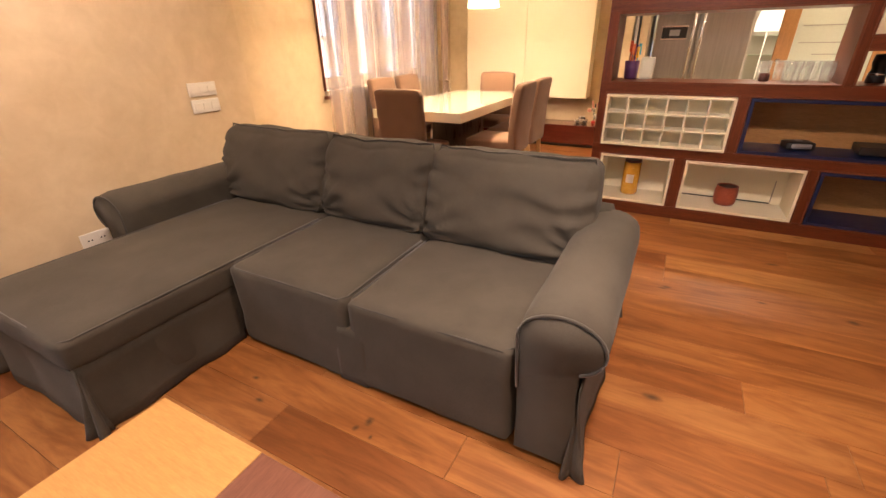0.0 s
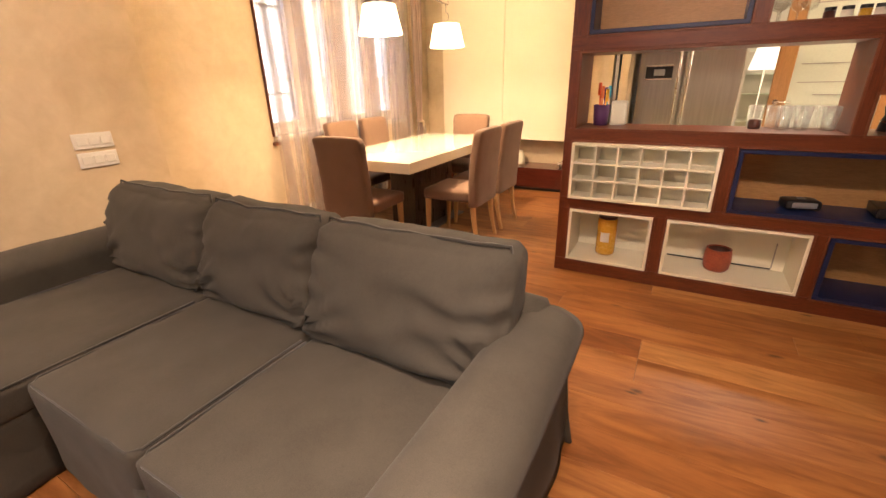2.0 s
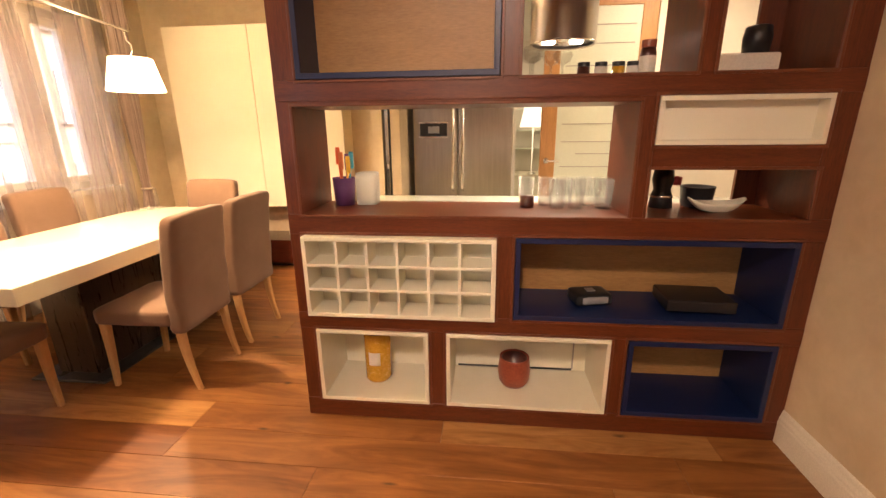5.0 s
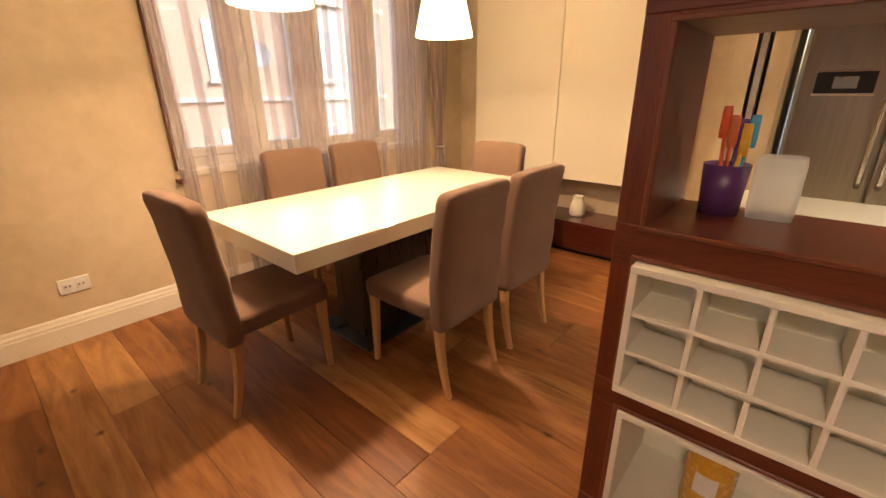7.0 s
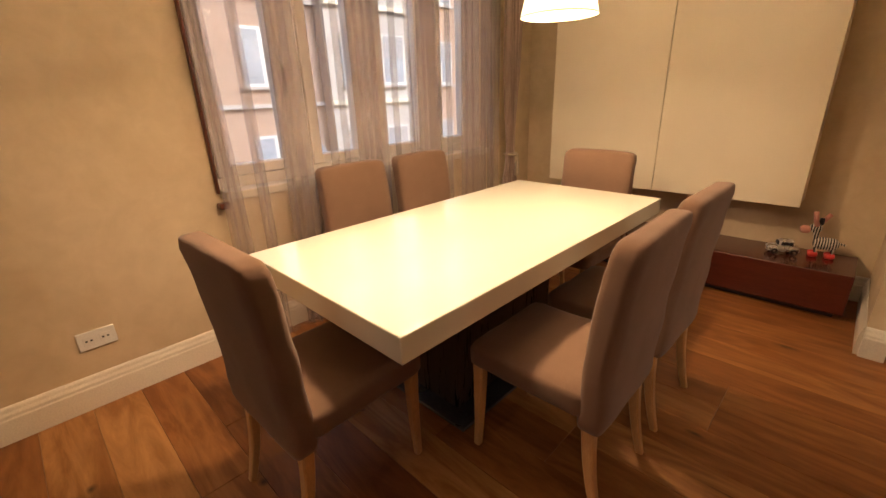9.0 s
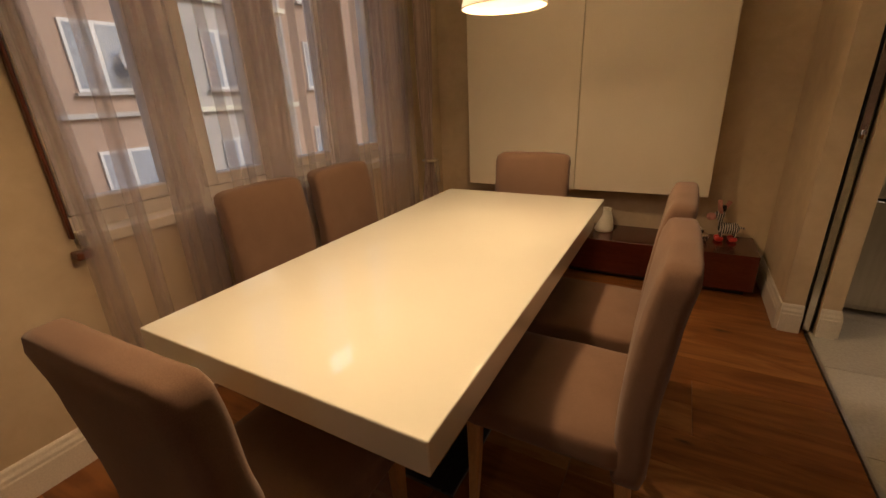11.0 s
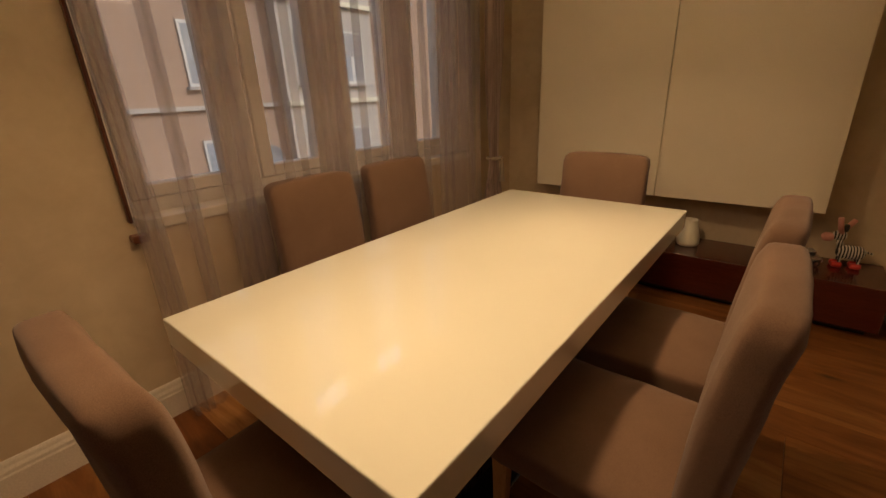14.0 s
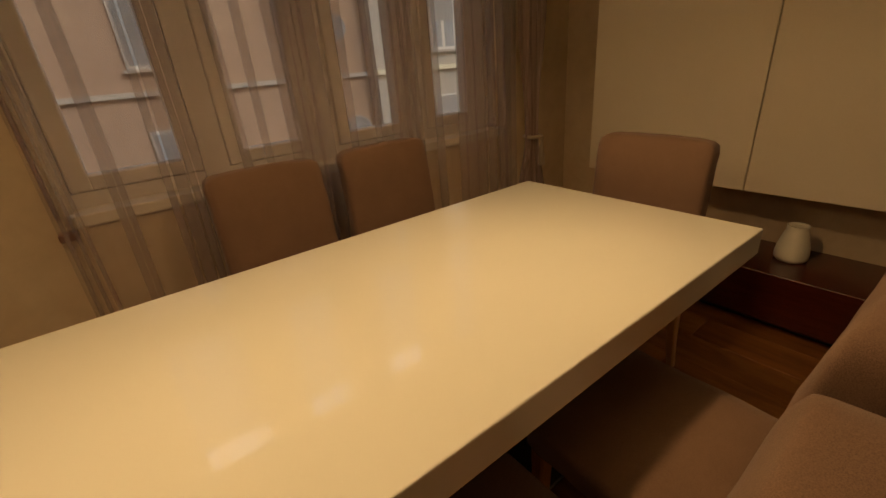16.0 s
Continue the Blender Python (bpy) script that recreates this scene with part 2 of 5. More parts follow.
OAK = oak_floor("oak_floor", ((0.20, 0.070, 0.018), (0.32, 0.140, 0.041), (0.25, 0.098, 0.027), (0.43, 0.222, 0.077)))
WALL = plaster("beige_plaster", (0.52, 0.40, 0.25), (0.70, 0.575, 0.395))
WHITE_WALL = plaster("white_wall", (0.70, 0.66, 0.58), (0.78, 0.74, 0.66))
CEIL = surface("ceiling_paint", (0.76, 0.72, 0.64), (0.80, 0.77, 0.70), 0.85, 2, 200, 0.1, world_space=True)
TRIM = surface("cream_trim_paint", (0.72, 0.66, 0.55), (0.78, 0.73, 0.62), 0.4, 3, 150, 0.08, world_space=True)
SOFA = fabric("grey_cotton", (0.053, 0.0475, 0.038), (0.083, 0.0755, 0.061), 700, 0.06)
SOFA_DARK = fabric("grey_piping", (0.042, 0.039, 0.034), (0.058, 0.055, 0.048), 700)
CHAIR = fabric("taupe_fabric", (0.155, 0.092, 0.059), (0.215, 0.130, 0.085), 800, 0.15)
LEG = wood("birch_leg", (0.50, 0.28, 0.115), (0.62, 0.38, 0.17), (14, 14, 1.5), 0.35)
WALNUT_X = wood("walnut_veneer", (0.068, 0.0135, 0.004), (0.175, 0.041, 0.0115), (1.5, 14, 14), 0.36, 2.5, True, 0.05)
WALNUT_Z = wood("walnut_veneer_upright", (0.068, 0.0135, 0.004), (0.175, 0.041, 0.0115), (14, 14, 1.2), 0.36, 2.5, True, 0.05)
BEAD = wood("walnut_lipping", (0.12, 0.034, 0.014), (0.175, 0.055, 0.022), (3, 3, 3), 0.35)
WHITE_BOX = surface("white_lacquer", (0.77, 0.73, 0.575), (0.82, 0.785, 0.63), 0.35, 4, 200, 0.03, grain=0.08)
BLUE_BOX = surface("blue_lacquer", (0.004, 0.012, 0.055), (0.007, 0.018, 0.078), 0.4, 4, 200, 0.03)
OAK_BACK = wood("oak_veneer_back", (0.34, 0.175, 0.058), (0.46, 0.26, 0.095), (1.5, 12, 9), 0.45, 2.0)
GLOSS_WHITE = surface("white_gloss_top", (0.785, 0.785, 0.655), (0.815, 0.815, 0.685), 0.012, 2, 300, 0.0, coat=1.0, rvar=0.004, grain=0.03)
PANEL_WHITE = surface("ivory_panel", (0.78, 0.70, 0.53), (0.82, 0.74, 0.575), 0.45, 2, 220, 0.04, grain=0.08)
WENGE = wood("dark_wenge", (0.022, 0.013, 0.010), (0.05, 0.03, 0.022), (12, 12, 1.5), 0.28)
STEEL_PLATE = surface("dark_steel_plate", (0.10, 0.11, 0.13), (0.16, 0.17, 0.19), 0.3, 4, 90, 0.05, metal=0.9)
BENCH = wood("mahogany_lacquer", (0.060, 0.010, 0.006), (0.100, 0.018, 0.009), (1.2, 12, 12), 0.2, 2.0, True, 0.4)
STEEL = surface("brushed_steel", (0.47, 0.45, 0.415), (0.51, 0.49, 0.455), 0.30, 3, 60, 0.05, metal=1.0, stretch=(1, 1, 0.06))
CHROME = surface("chrome", (0.75, 0.74, 0.72), (0.8, 0.79, 0.77), 0.12, 3, 60, 0.01, metal=1.0)
SATIN = surface("polished_tin", (0.70, 0.66, 0.60), (0.80, 0.77, 0.72), 0.28, 8, 90, 0.03, metal=0.75)
PAPER_WHITE = surface("white_enamel", (0.78, 0.77, 0.74), (0.82, 0.81, 0.79), 0.2, 8, 90, 0.02)
BLACK = surface("black_plastic", (0.012, 0.012, 0.013), (0.022, 0.022, 0.024), 0.35, 6, 200, 0.05)
TILE = surface("white_floor_tile", (0.47, 0.44, 0.375), (0.54, 0.51, 0.44), 0.12, 3, 80, 0.02, world_space=True)
GROUT = surface("grey_grout", (0.35, 0.33, 0.30), (0.42, 0.40, 0.36), 0.9, 5, 200, 0.2, world_space=True)
SHEER = sheer_cloth("sheer_voile", (0.66, 0.565, 0.52), 0.70)
DRAPE = surface("striped_satin_drape", (0.12, 0.062, 0.040), (0.36, 0.27, 0.23), 0.36, 26, 90, 0.1, stretch=(1, 1, 0.012), sheen=0.4)
LINEN = fabric("beige_linen", (0.33, 0.27, 0.185), (0.42, 0.35, 0.25), 500)
SHADE = glow("lit_lampshade", (1.0, 0.80, 0.45), 1.15)
HOOD_LAMP = glow("hood_lamp_glass", (1.0, 0.86, 0.66), 3.0)
SHADE_FAR = glow("lit_small_shade", (1.0, 0.82, 0.55), 0.3)
PANE = glass("window_glass", (0.95, 0.98, 1.0))
MILKY = glass("milky_plastic", (0.9, 0.9, 0.87), 1.0, 0.6)
CLEAR = glass("drinking_glass", (0.97, 0.98, 0.97), 5.0, 0.035)
FROST = surface("frosted_glass", (0.62, 0.66, 0.55), (0.68, 0.72, 0.60), 0.35, 2, 160, 0.04)
SOCKET = surface("white_plastic", (0.76, 0.74, 0.68), (0.80, 0.78, 0.72), 0.3, 6, 200, 0.02)
PVC = surface("window_frame_paint", (0.64, 0.60, 0.55), (0.70, 0.66, 0.61), 0.4, 4, 150, 0.05)
DOOR_WOOD = wood("orange_pine", (0.42, 0.20, 0.07), (0.55, 0.28, 0.10), (10, 10, 1.2), 0.4)
YELLOW_WOOD = wood("beech_veneer", (0.46, 0.25, 0.075), (0.54, 0.31, 0.10), (1.5, 12, 10), 0.35, 2.0)
BROWN_WOOD = wood("rosewood_veneer", (0.14, 0.055, 0.035), (0.20, 0.085, 0.055), (12, 1.5, 10), 0.35, 2.0)


# ---- mesh helpers ----
def mesh_of(bm, mat, smooth=False, name="mesh"):
    me = bpy.data.meshes.new(name)
    bm.normal_update()
    bm.to_mesh(me)
    bm.free()
    for m in (mat if isinstance(mat, (list, tuple)) else [mat]):
        me.materials.append(m)
    if smooth:
        for p in me.polygons:
            p.use_smooth = True
    return me


def part(name, bm, mat, parent=None, label="", smooth=False):
    ob = new(name, mesh_of(bm, mat, smooth, name))
    ob.parent = parent
    if label:
        tagged(ob, label)
    return ob


def thing(name, label, category, at=(0, 0, 0), rz=0, group="", kind=""):
    ob = new(name)
    ob.empty_display_size = 0.05
    ob.matrix_world = pose(*at, 0, 0, rz)
    return tagged(ob, label, category, group, kind)


def box(x0, x1, y0, y1, z0, z1, bevel=0.0, seg=1, bm=None):
    own = bm is None
    b = bmesh.new()
    bmesh.ops.create_cube(b, size=1)
    for v in b.verts:
        v.co = Vector(((x0 + x1) / 2 + v.co.x * (x1 - x0), (y0 + y1) / 2 + v.co.y * (y1 - y0), (z0 + z1) / 2 + v.co.z * (z1 - z0)))
    if bevel:
        bmesh.ops.bevel(b, geom=list(b.edges), offset=bevel, segments=seg, affect="EDGES", profile=0.5)
    if own:
        return b
    join(bm, b)
    return bm


def join(bm, other, m=None):
    me = bpy.data.meshes.new("tmp")
    other.to_mesh(me)
    other.free()
    if m is not None:
        me.transform(m)
    bm.from_mesh(me)
    bpy.data.meshes.remove(me)
    return bm


def soft_box(x0, x1, y0, y1, z0, z1, r=0.05, n=12, puff=(0, 0, 0), wrinkle=0.0, seed=0.0, freq=6.0):
    """A cushion: a rounded box that swells towards the middle of its faces, with creases."""
    b = bmesh.new()
    bmesh.ops.create_cube(b, size=2)
    bmesh.ops.subdivide_edges(b, edges=list(b.edges), cuts=n, use_grid_fill=True)
    h = Vector(((x1 - x0) / 2, (y1 - y0) / 2, (z1 - z0) / 2))
    c = Vector(((x0 + x1) / 2, (y0 + y1) / 2, (z0 + z1) / 2))
    for v in b.verts:
        u = v.co.copy()
        p = Vector((u.x * h.x, u.y * h.y, u.z * h.z))
        q = Vector([max(-(h[k] - r), min(h[k] - r, p[k])) for k in range(3)])
        d = p - q
        if d.length > 1e-9:
            p = q + d.normalized() * r
        w = [(1 - u[k] ** 2) for k in range(3)]
        p.x += puff[0] * (1 if u.x > 0 else -1) * abs(u.x) * w[1] * w[2]
        p.y += puff[1] * (1 if u.y > 0 else -1) * abs(u.y) * w[0] * w[2]
        p.z += puff[2] * (1 if u.z > 0 else -1) * abs(u.z) * w[0] * w[1]
        if wrinkle:
            s = p * freq + Vector((seed, seed * 1.7, seed * 2.3))
            p += noise.noise_vector(s) * wrinkle + noise.noise_vector(s * 2.7) * wrinkle * 0.4
        v.co = c + p
    return b


def lathe(profile, n=24, cap=True):
    """A turned body: (radius, z) from below to above."""
    b = bmesh.new()
    rings = []
    for r, z in profile:
        rings.append([b.verts.new((r * math.cos(2 * math.pi * k / n), r * math.sin(2 * math.pi * k / n), z)) for k in range(n)])
    for a, c in zip(rings, rings[1:]):
        for k in range(n):
            b.faces.new((a[k], a[(k + 1) % n], c[(k + 1) % n], c[k]))
    if cap:
        b.faces.new(rings[0][::-1])
        b.faces.new(rings[-1])
    return b


def tube(points, r, n=8, closed=False):
    b = bmesh.new()
    pts = [Vector(p) for p in points]
    rings = []
    for k, p in enumerate(pts):
        a = pts[k - 1] if (k or closed) else p
        c = pts[(k + 1) % len(pts)] if (k < len(pts) - 1 or closed) else p
        d = (c - a).normalized()
        side = d.cross(Vector((0, 0, 1)) if abs(d.z) < 0.9 else Vector((1, 0, 0))).normalized()
        up = side.cross(d)
        rings.append([b.verts.new(p + r * (math.cos(2 * math.pi * j / n) * side + math.sin(2 * math.pi * j / n) * up)) for j in range(n)])
    pairs = list(zip(rings, rings[1:])) + ([(rings[-1], rings[0])] if closed else [])
    for a, c in pairs:
        for j in range(n):
            b.faces.new((a[j], a[(j + 1) % n], c[(j + 1) % n], c[j]))
    if not closed:
        b.faces.new(rings[0][::-1])
        b.faces.new(rings[-1])
    bmesh.ops.recalc_face_normals(b, faces=list(b.faces))
    return b


def extrude_profile(profile, length):
    """A closed (y, z) outline run along x from 0 to length."""
    b = bmesh.new()
    a = [b.verts.new((0, y, z)) for y, z in profile]
    c = [b.verts.new((length, y, z)) for y, z in profile]
    n = len(profile)
    for k in range(n):
        b.faces.new((a[k], a[(k + 1) % n], c[(k + 1) % n], c[k]))
    b.faces.new(a[::-1])
    b.faces.new(c)
    bmesh.ops.recalc_face_normals(b, faces=list(b.faces))
    return b


# ---- structure ----
def wall(name, x0, x1, y0, y1, z0=-0.02, z1=2.62, mat=None, label="beige plastered wall with faint mottling"):
    return tagged(part(name, box(x0, x1, y0, y1, z0, z1), mat or WALL), label, "wall", kind="structure")


WX = -2.945
wall("wall_living_west", -3.2, -2.60, -0.3, 2.65)
wall("wall_living_west_far", -3.2, -2.60, -3.0, -2.0)
wall("wall_living_west_below", -3.2, -2.60, -2.0, -0.3, -0.02, 0.85)
wall("wall_living_west_above", -3.2, -2.60, -2.0, -0.3, 2.32, 2.62)
wall("wall_window_left", -3.2, WX, 2.65, 3.82)
wall("wall_window_right", -3.2, WX, 6.02, 6.80)
wall("wall_window_below", -3.2, WX, 3.82, 6.02, -0.02, 0.83)
wall("wall_window_above", -3.2, WX, 3.82, 6.02, 2.32, 2.62)
wall("wall_dining_north", WX, -0.44, 6.62, 6.80)
wall("wall_kitchen_stub", -0.44, -0.345, 5.86, 6.80)
wall("wall_kitchen_stub_inner", -0.275, -0.195, 5.86, 6.80)
wall("wall_pocket_back", -0.345, -0.275, 6.45, 6.80)
wall("wall_pillar", 1.85, 4.7, 3.285, 4.345)
wall("wall_kitchen_north_left", -0.195, 0.76, 6.92, 7.05, mat=WHITE_WALL, label="plain white painted kitchen wall")
wall("wall_kitchen_north_right", 1.97, 3.0, 6.42, 6.55, mat=WHITE_WALL, label="plain white painted kitchen wall")
wall("wall_above_door", 0.80, 1.97, 6.42, 6.55, 2.48, 2.62, mat=WHITE_WALL, label="white wall above the kitchen door")
wall("wall_fridge_side", 0.765, 0.80, 6.42, 7.05, mat=WHITE_WALL, label="white wall beside the fridge")
wall("wall_kitchen_east", 2.9, 3.05, 4.345, 6.42, mat=WHITE_WALL, label="plain white painted kitchen wall")
wall("wall_hall_west", 0.5, 0.62, 7.05, 9.5, mat=WHITE_WALL, label="plain white painted hall wall")
wall("wall_hall_north", 0.5, 3.0, 9.4, 9.5, mat=WHITE_WALL, label="plain white painted hall wall")
wall("wall_hall_east", 2.9, 3.0, 6.55, 9.4, mat=WHITE_WALL, label="plain white painted hall wall")
wall("wall_living_south", -3.2, 4.7, -3.15, -3.0)
wall("wall_living_east", 4.55, 4.7, -3.0, 3.285)
tagged(part("ceiling", box(-3.2, 4.7, -3.15, 9.5, 2.62, 2.75), CEIL), "plain off-white painted ceiling", "ceiling", kind="structure")

BASE = ((0, 0), (-0.018, 0), (-0.018, 0.105), (-0.015, 0.112), (-0.015, 0.125), (-0.010, 0.138), (-0.008, 0.152), (-0.004, 0.160), (0, 0.162))


def baseboard(x, y, length, rz):
    """Skirting that runs from a point in the direction rz, standing out to its right-hand side."""
    ob = part("baseboard", extrude_profile(BASE, length), TRIM)
    ob.matrix_world = pose(x, y, 0, 0, 0, rz)
    return tagged(ob, "cream moulded baseboard along the wall", "baseboard", kind="structure")


baseboard(-2.60, -3.0, 5.65, 90)
baseboard(-2.60, 2.65, 0.345, 180)
baseboard(WX, 2.65, 3.97, 90)
baseboard(WX, 6.62, 2.505, 0)
baseboard(-0.44, 6.62, 0.76, -90)
baseboard(-0.44, 5.86, 0.095, 0)
baseboard(-0.275, 5.86, 0.08, 0)
baseboard(-0.195, 5.86, 0.3, 90)
baseboard(1.85, 3.99, 0.705, -90)
baseboard(1.85, 3.285, 2.7, 0)

# window
win = thing("window_1", "wide window with four white casements behind sheer curtains", "window", kind="structure")
part("frame", box(-3.14, -3.05, 3.82, 6.02, 0.86, 0.93), PVC, win)
part("frame", box(-3.14, -3.05, 3.82, 6.02, 2.25, 2.32), PVC, win)
for y0, y1 in ((3.82, 3.86), (4.32, 4.42), (4.83, 4.945), (5.375, 5.495), (5.87, 6.02)):
    part("mullion", box(-3.14, -3.05, y0, y1, 0.93, 2.25), PVC, win)
for y0, y1 in ((3.86, 4.32), (4.42, 4.83), (4.945, 5.375), (5.495, 5.87)):
    sash = part("sash", box(-3.12, -3.04, y0 + 0.004, y0 + 0.07, 0.934, 2.246, 0.006), PVC, win)
    part("sash_rail", box(-3.12, -3.04, y0 + 0.07, y1 - 0.07, 0.934, 0.99, 0.006), PVC, sash)
    part("sash_rail", box(-3.12, -3.04, y0 + 0.07, y1 - 0.07, 2.18, 2.246, 0.006), PVC, sash)
    part("sash_stile", box(-3.12, -3.04, y1 - 0.07, y1 - 0.004, 0.934, 2.246, 0.006), PVC, sash)
    pane = part("pane", box(-3.085, -3.079, y0 + 0.07, y1 - 0.07, 0.99, 2.18), PANE, sash, "clear window glass")
    pane.visible_shadow = False
part("window_sill", box(-3.0495, -2.925, 3.85, 6.015, 0.8305, 0.876, 0.006, 2), TRIM, win, "cream painted window sill")

win2 = thing("window_2", "plain window with white frames in the living room wall", "window", kind="structure")
for y0, y1, z0, z1 in ((-2.0, -0.3, 0.85, 0.93), (-2.0, -0.3, 2.24, 2.32), (-2.0, -1.92, 0.93, 2.24), (-0.38, -0.3, 0.93, 2.24), (-1.19, -1.11, 0.93, 2.24)):
    part("frame", box(-3.12, -3.04, y0, y1, z0, z1), PVC, win2)
for y0, y1 in ((-1.92, -1.19), (-1.11, -0.38)):
    part("pane", box(-3.085, -3.079, y0, y1, 0.93, 2.24), PANE, win2, "clear window glass").visible_shadow = False

# kitchen pocket door and frosted door
pocket = thing("sliding_door", "sliding glass door with a dark metal edge, pushed into the wall", "sliding door", kind="")
part("door_edge", box(-0.332, -0.290, 5.885, 6.44, 0.012, 2.35), BLACK, pocket)
part("edge_strip", box(-0.327, -0.296, 5.872, 5.8845, 0.012, 2.35, 0.002), CHROME, pocket, "brushed metal edge strip")
part("handle", lathe(((0.0, -0.02), (0.012, -0.02), (0.016, 0.0), (0.012, 0.02), (0.0, 0.02)), 12, False), CHROME, pocket).matrix_world = pose(-0.311, 5.868, 1.05)

door = thing("door_1", "pine door with a frosted glass panel crossed by thin lines", "door", kind="structure")
part("stile", box(1.03, 1.17, 6.44, 6.48, 0.01, 2.47, 0.004), DOOR_WOOD, door)
part("stile", box(1.84, 1.97, 6.44, 6.48, 0.01, 2.47, 0.004), DOOR_WOOD, door)
part("rail", box(1.17, 1.84, 6.44, 6.48, 2.36, 2.47, 0.004), DOOR_WOOD, door)
part("rail", box(1.17, 1.84, 6.44, 6.48, 0.01, 0.25, 0.004), DOOR_WOOD, door)
gl = part("glass_panel", box(1.17, 1.84, 6.452, 6.462, 0.25, 2.36), FROST, door, "pale green frosted glass")
for k, z in enumerate((0.40, 0.60, 0.78, 0.99, 1.11, 1.22, 1.38, 1.56, 1.72, 1.88, 2.06, 2.21)):
    part("clear_line", box(1.22 + 0.14 * (k % 3 == 1), 1.80, 6.448, 6.4515, z, z + 0.008), GROUT, gl)
handle = part("handle", tube(((1.09, 6.44, 1.05), (1.09, 6.39, 1.05), (1.20, 6.385, 1.05)), 0.010), CHROME, door, smooth=True)
part("rosette", lathe(((0.0, 0), (0.026, 0), (0.026, 0.008), (0.0, 0.008)), 16, False), CHROME, handle).matrix_world = pose(1.09, 6.44, 1.05, 90)

# ---- dining room things ----
table = thing("dining_table", "dining table with thick glossy white top on dark pedestal", "table", (-1.80, 4.56, 0))
part("tabletop", box(-0.45, 0.45, -0.90, 0.90, 0.678, 0.76, 0.004, 2), GLOSS_WHITE, table, "thick glossy white tabletop")
part("apron", box(-0.30, 0.30, -0.62, 0.62, 0.625, 0.678, 0.003), WENGE, table)
part("pedestal", box(-0.13, 0.13, -0.36, 0.36, 0.014, 0.625, 0.004), WENGE, table, "dark wooden pedestal")
part("base_plate", box(-0.23, 0.23, -0.44, 0.44, 0.0, 0.014, 0.003), STEEL_PLATE, table, "dark brushed steel base plate")


def chair_leg(x, y, dx, dy, z1):
    b = bmesh.new()
    rings = []
    for k in range(7):
        f = k / 6
        w = 0.013 + 0.009 * f
        bend = (1 - f) ** 2
        cx, cy = x + dx * bend, y + dy * bend
        rings.append([b.verts.new((cx + sx * w, cy + sy * w, z1 * f)) for sx, sy in ((-1, -0.7), (-0.7, -1), (0.7, -1), (1, -0.7), (1, 0.7), (0.7, 1), (-0.7, 1), (-1, 0.7))])
    for a, c in zip(rings, rings[1:]):
        for k in range(8):
            b.faces.new((a[k], a[(k + 1) % 8], c[(k + 1) % 8], c[k]))
    b.faces.new(rings[0][::-1])
    b.faces.new(rings[-1])
    return b


def dining_chair():
    """Faces +y; its origin is on the floor between the legs."""
    ch = thing("dining_chair", "taupe fabric dining chair with light wooden legs", "chair", group="chairs round the table")
    part("seat", soft_box(-0.225, 0.225, -0.20, 0.255, 0.375, 0.475, 0.028, 10, (0.004, 0.004, 0.012), 0.004, 1.3, 7), CHAIR, ch, smooth=True)
    back = soft_box(-0.222, 0.222, -0.250, -0.166, 0.34, 0.960, 0.024, 16, (0.004, 0.008, 0.004), 0.0045, 4.1, 7)
    for v in back.verts:
        f = (v.co.z - 0.34) / 0.615
        v.co.y -= 0.055 * f * f
        v.co.x *= 1.0 - 0.02 * f
        v.co.y += 0.010 * (v.co.x / 0.22) ** 2 * f
        v.co.z -= 0.016 * f ** 6 * min(1.0, abs(v.co.x / 0.22)) ** 9
        v.co.y += 0.0022 * math.sin(v.co.z * 21 + 5 * noise.noise(Vector((v.co.x * 6, v.co.z * 3, 2)))) * abs(v.co.x / 0.22) ** 3
    bk = part("backrest", back, CHAIR, ch, smooth=True)
    for sx in (-1, 1):
        part("seam", tube([(sx * (0.217 - 0.004 * f), -0.231 - 0.055 * f * f + 0.010 * f + 0.004, 0.40 + 0.50 * f) for f in [k / 9 for k in range(9)]], 0.0022, 6), CHAIR, bk, smooth=True)
    for sx in (-1, 1):
        part("leg", chair_leg(sx * 0.19, 0.222, 0, 0.012, 0.38), LEG, ch)
        part("leg", chair_leg(sx * 0.185, -0.200, 0, -0.055, 0.38), LEG, ch)
    return ch


first = dining_chair()
first.matrix_world = pose(-1.82, 3.69, 0, 0, 0, 1.5)
for x, y, r in ((-1.26, 4.315, 90.5), (-1.26, 4.845, 89.0), (-2.46, 4.465, -90.5), (-2.46, 5.0, -89.5), (-1.795, 5.40, 180)):
    copy_thing(first, pose(x, y, 0, 0, 0, r))

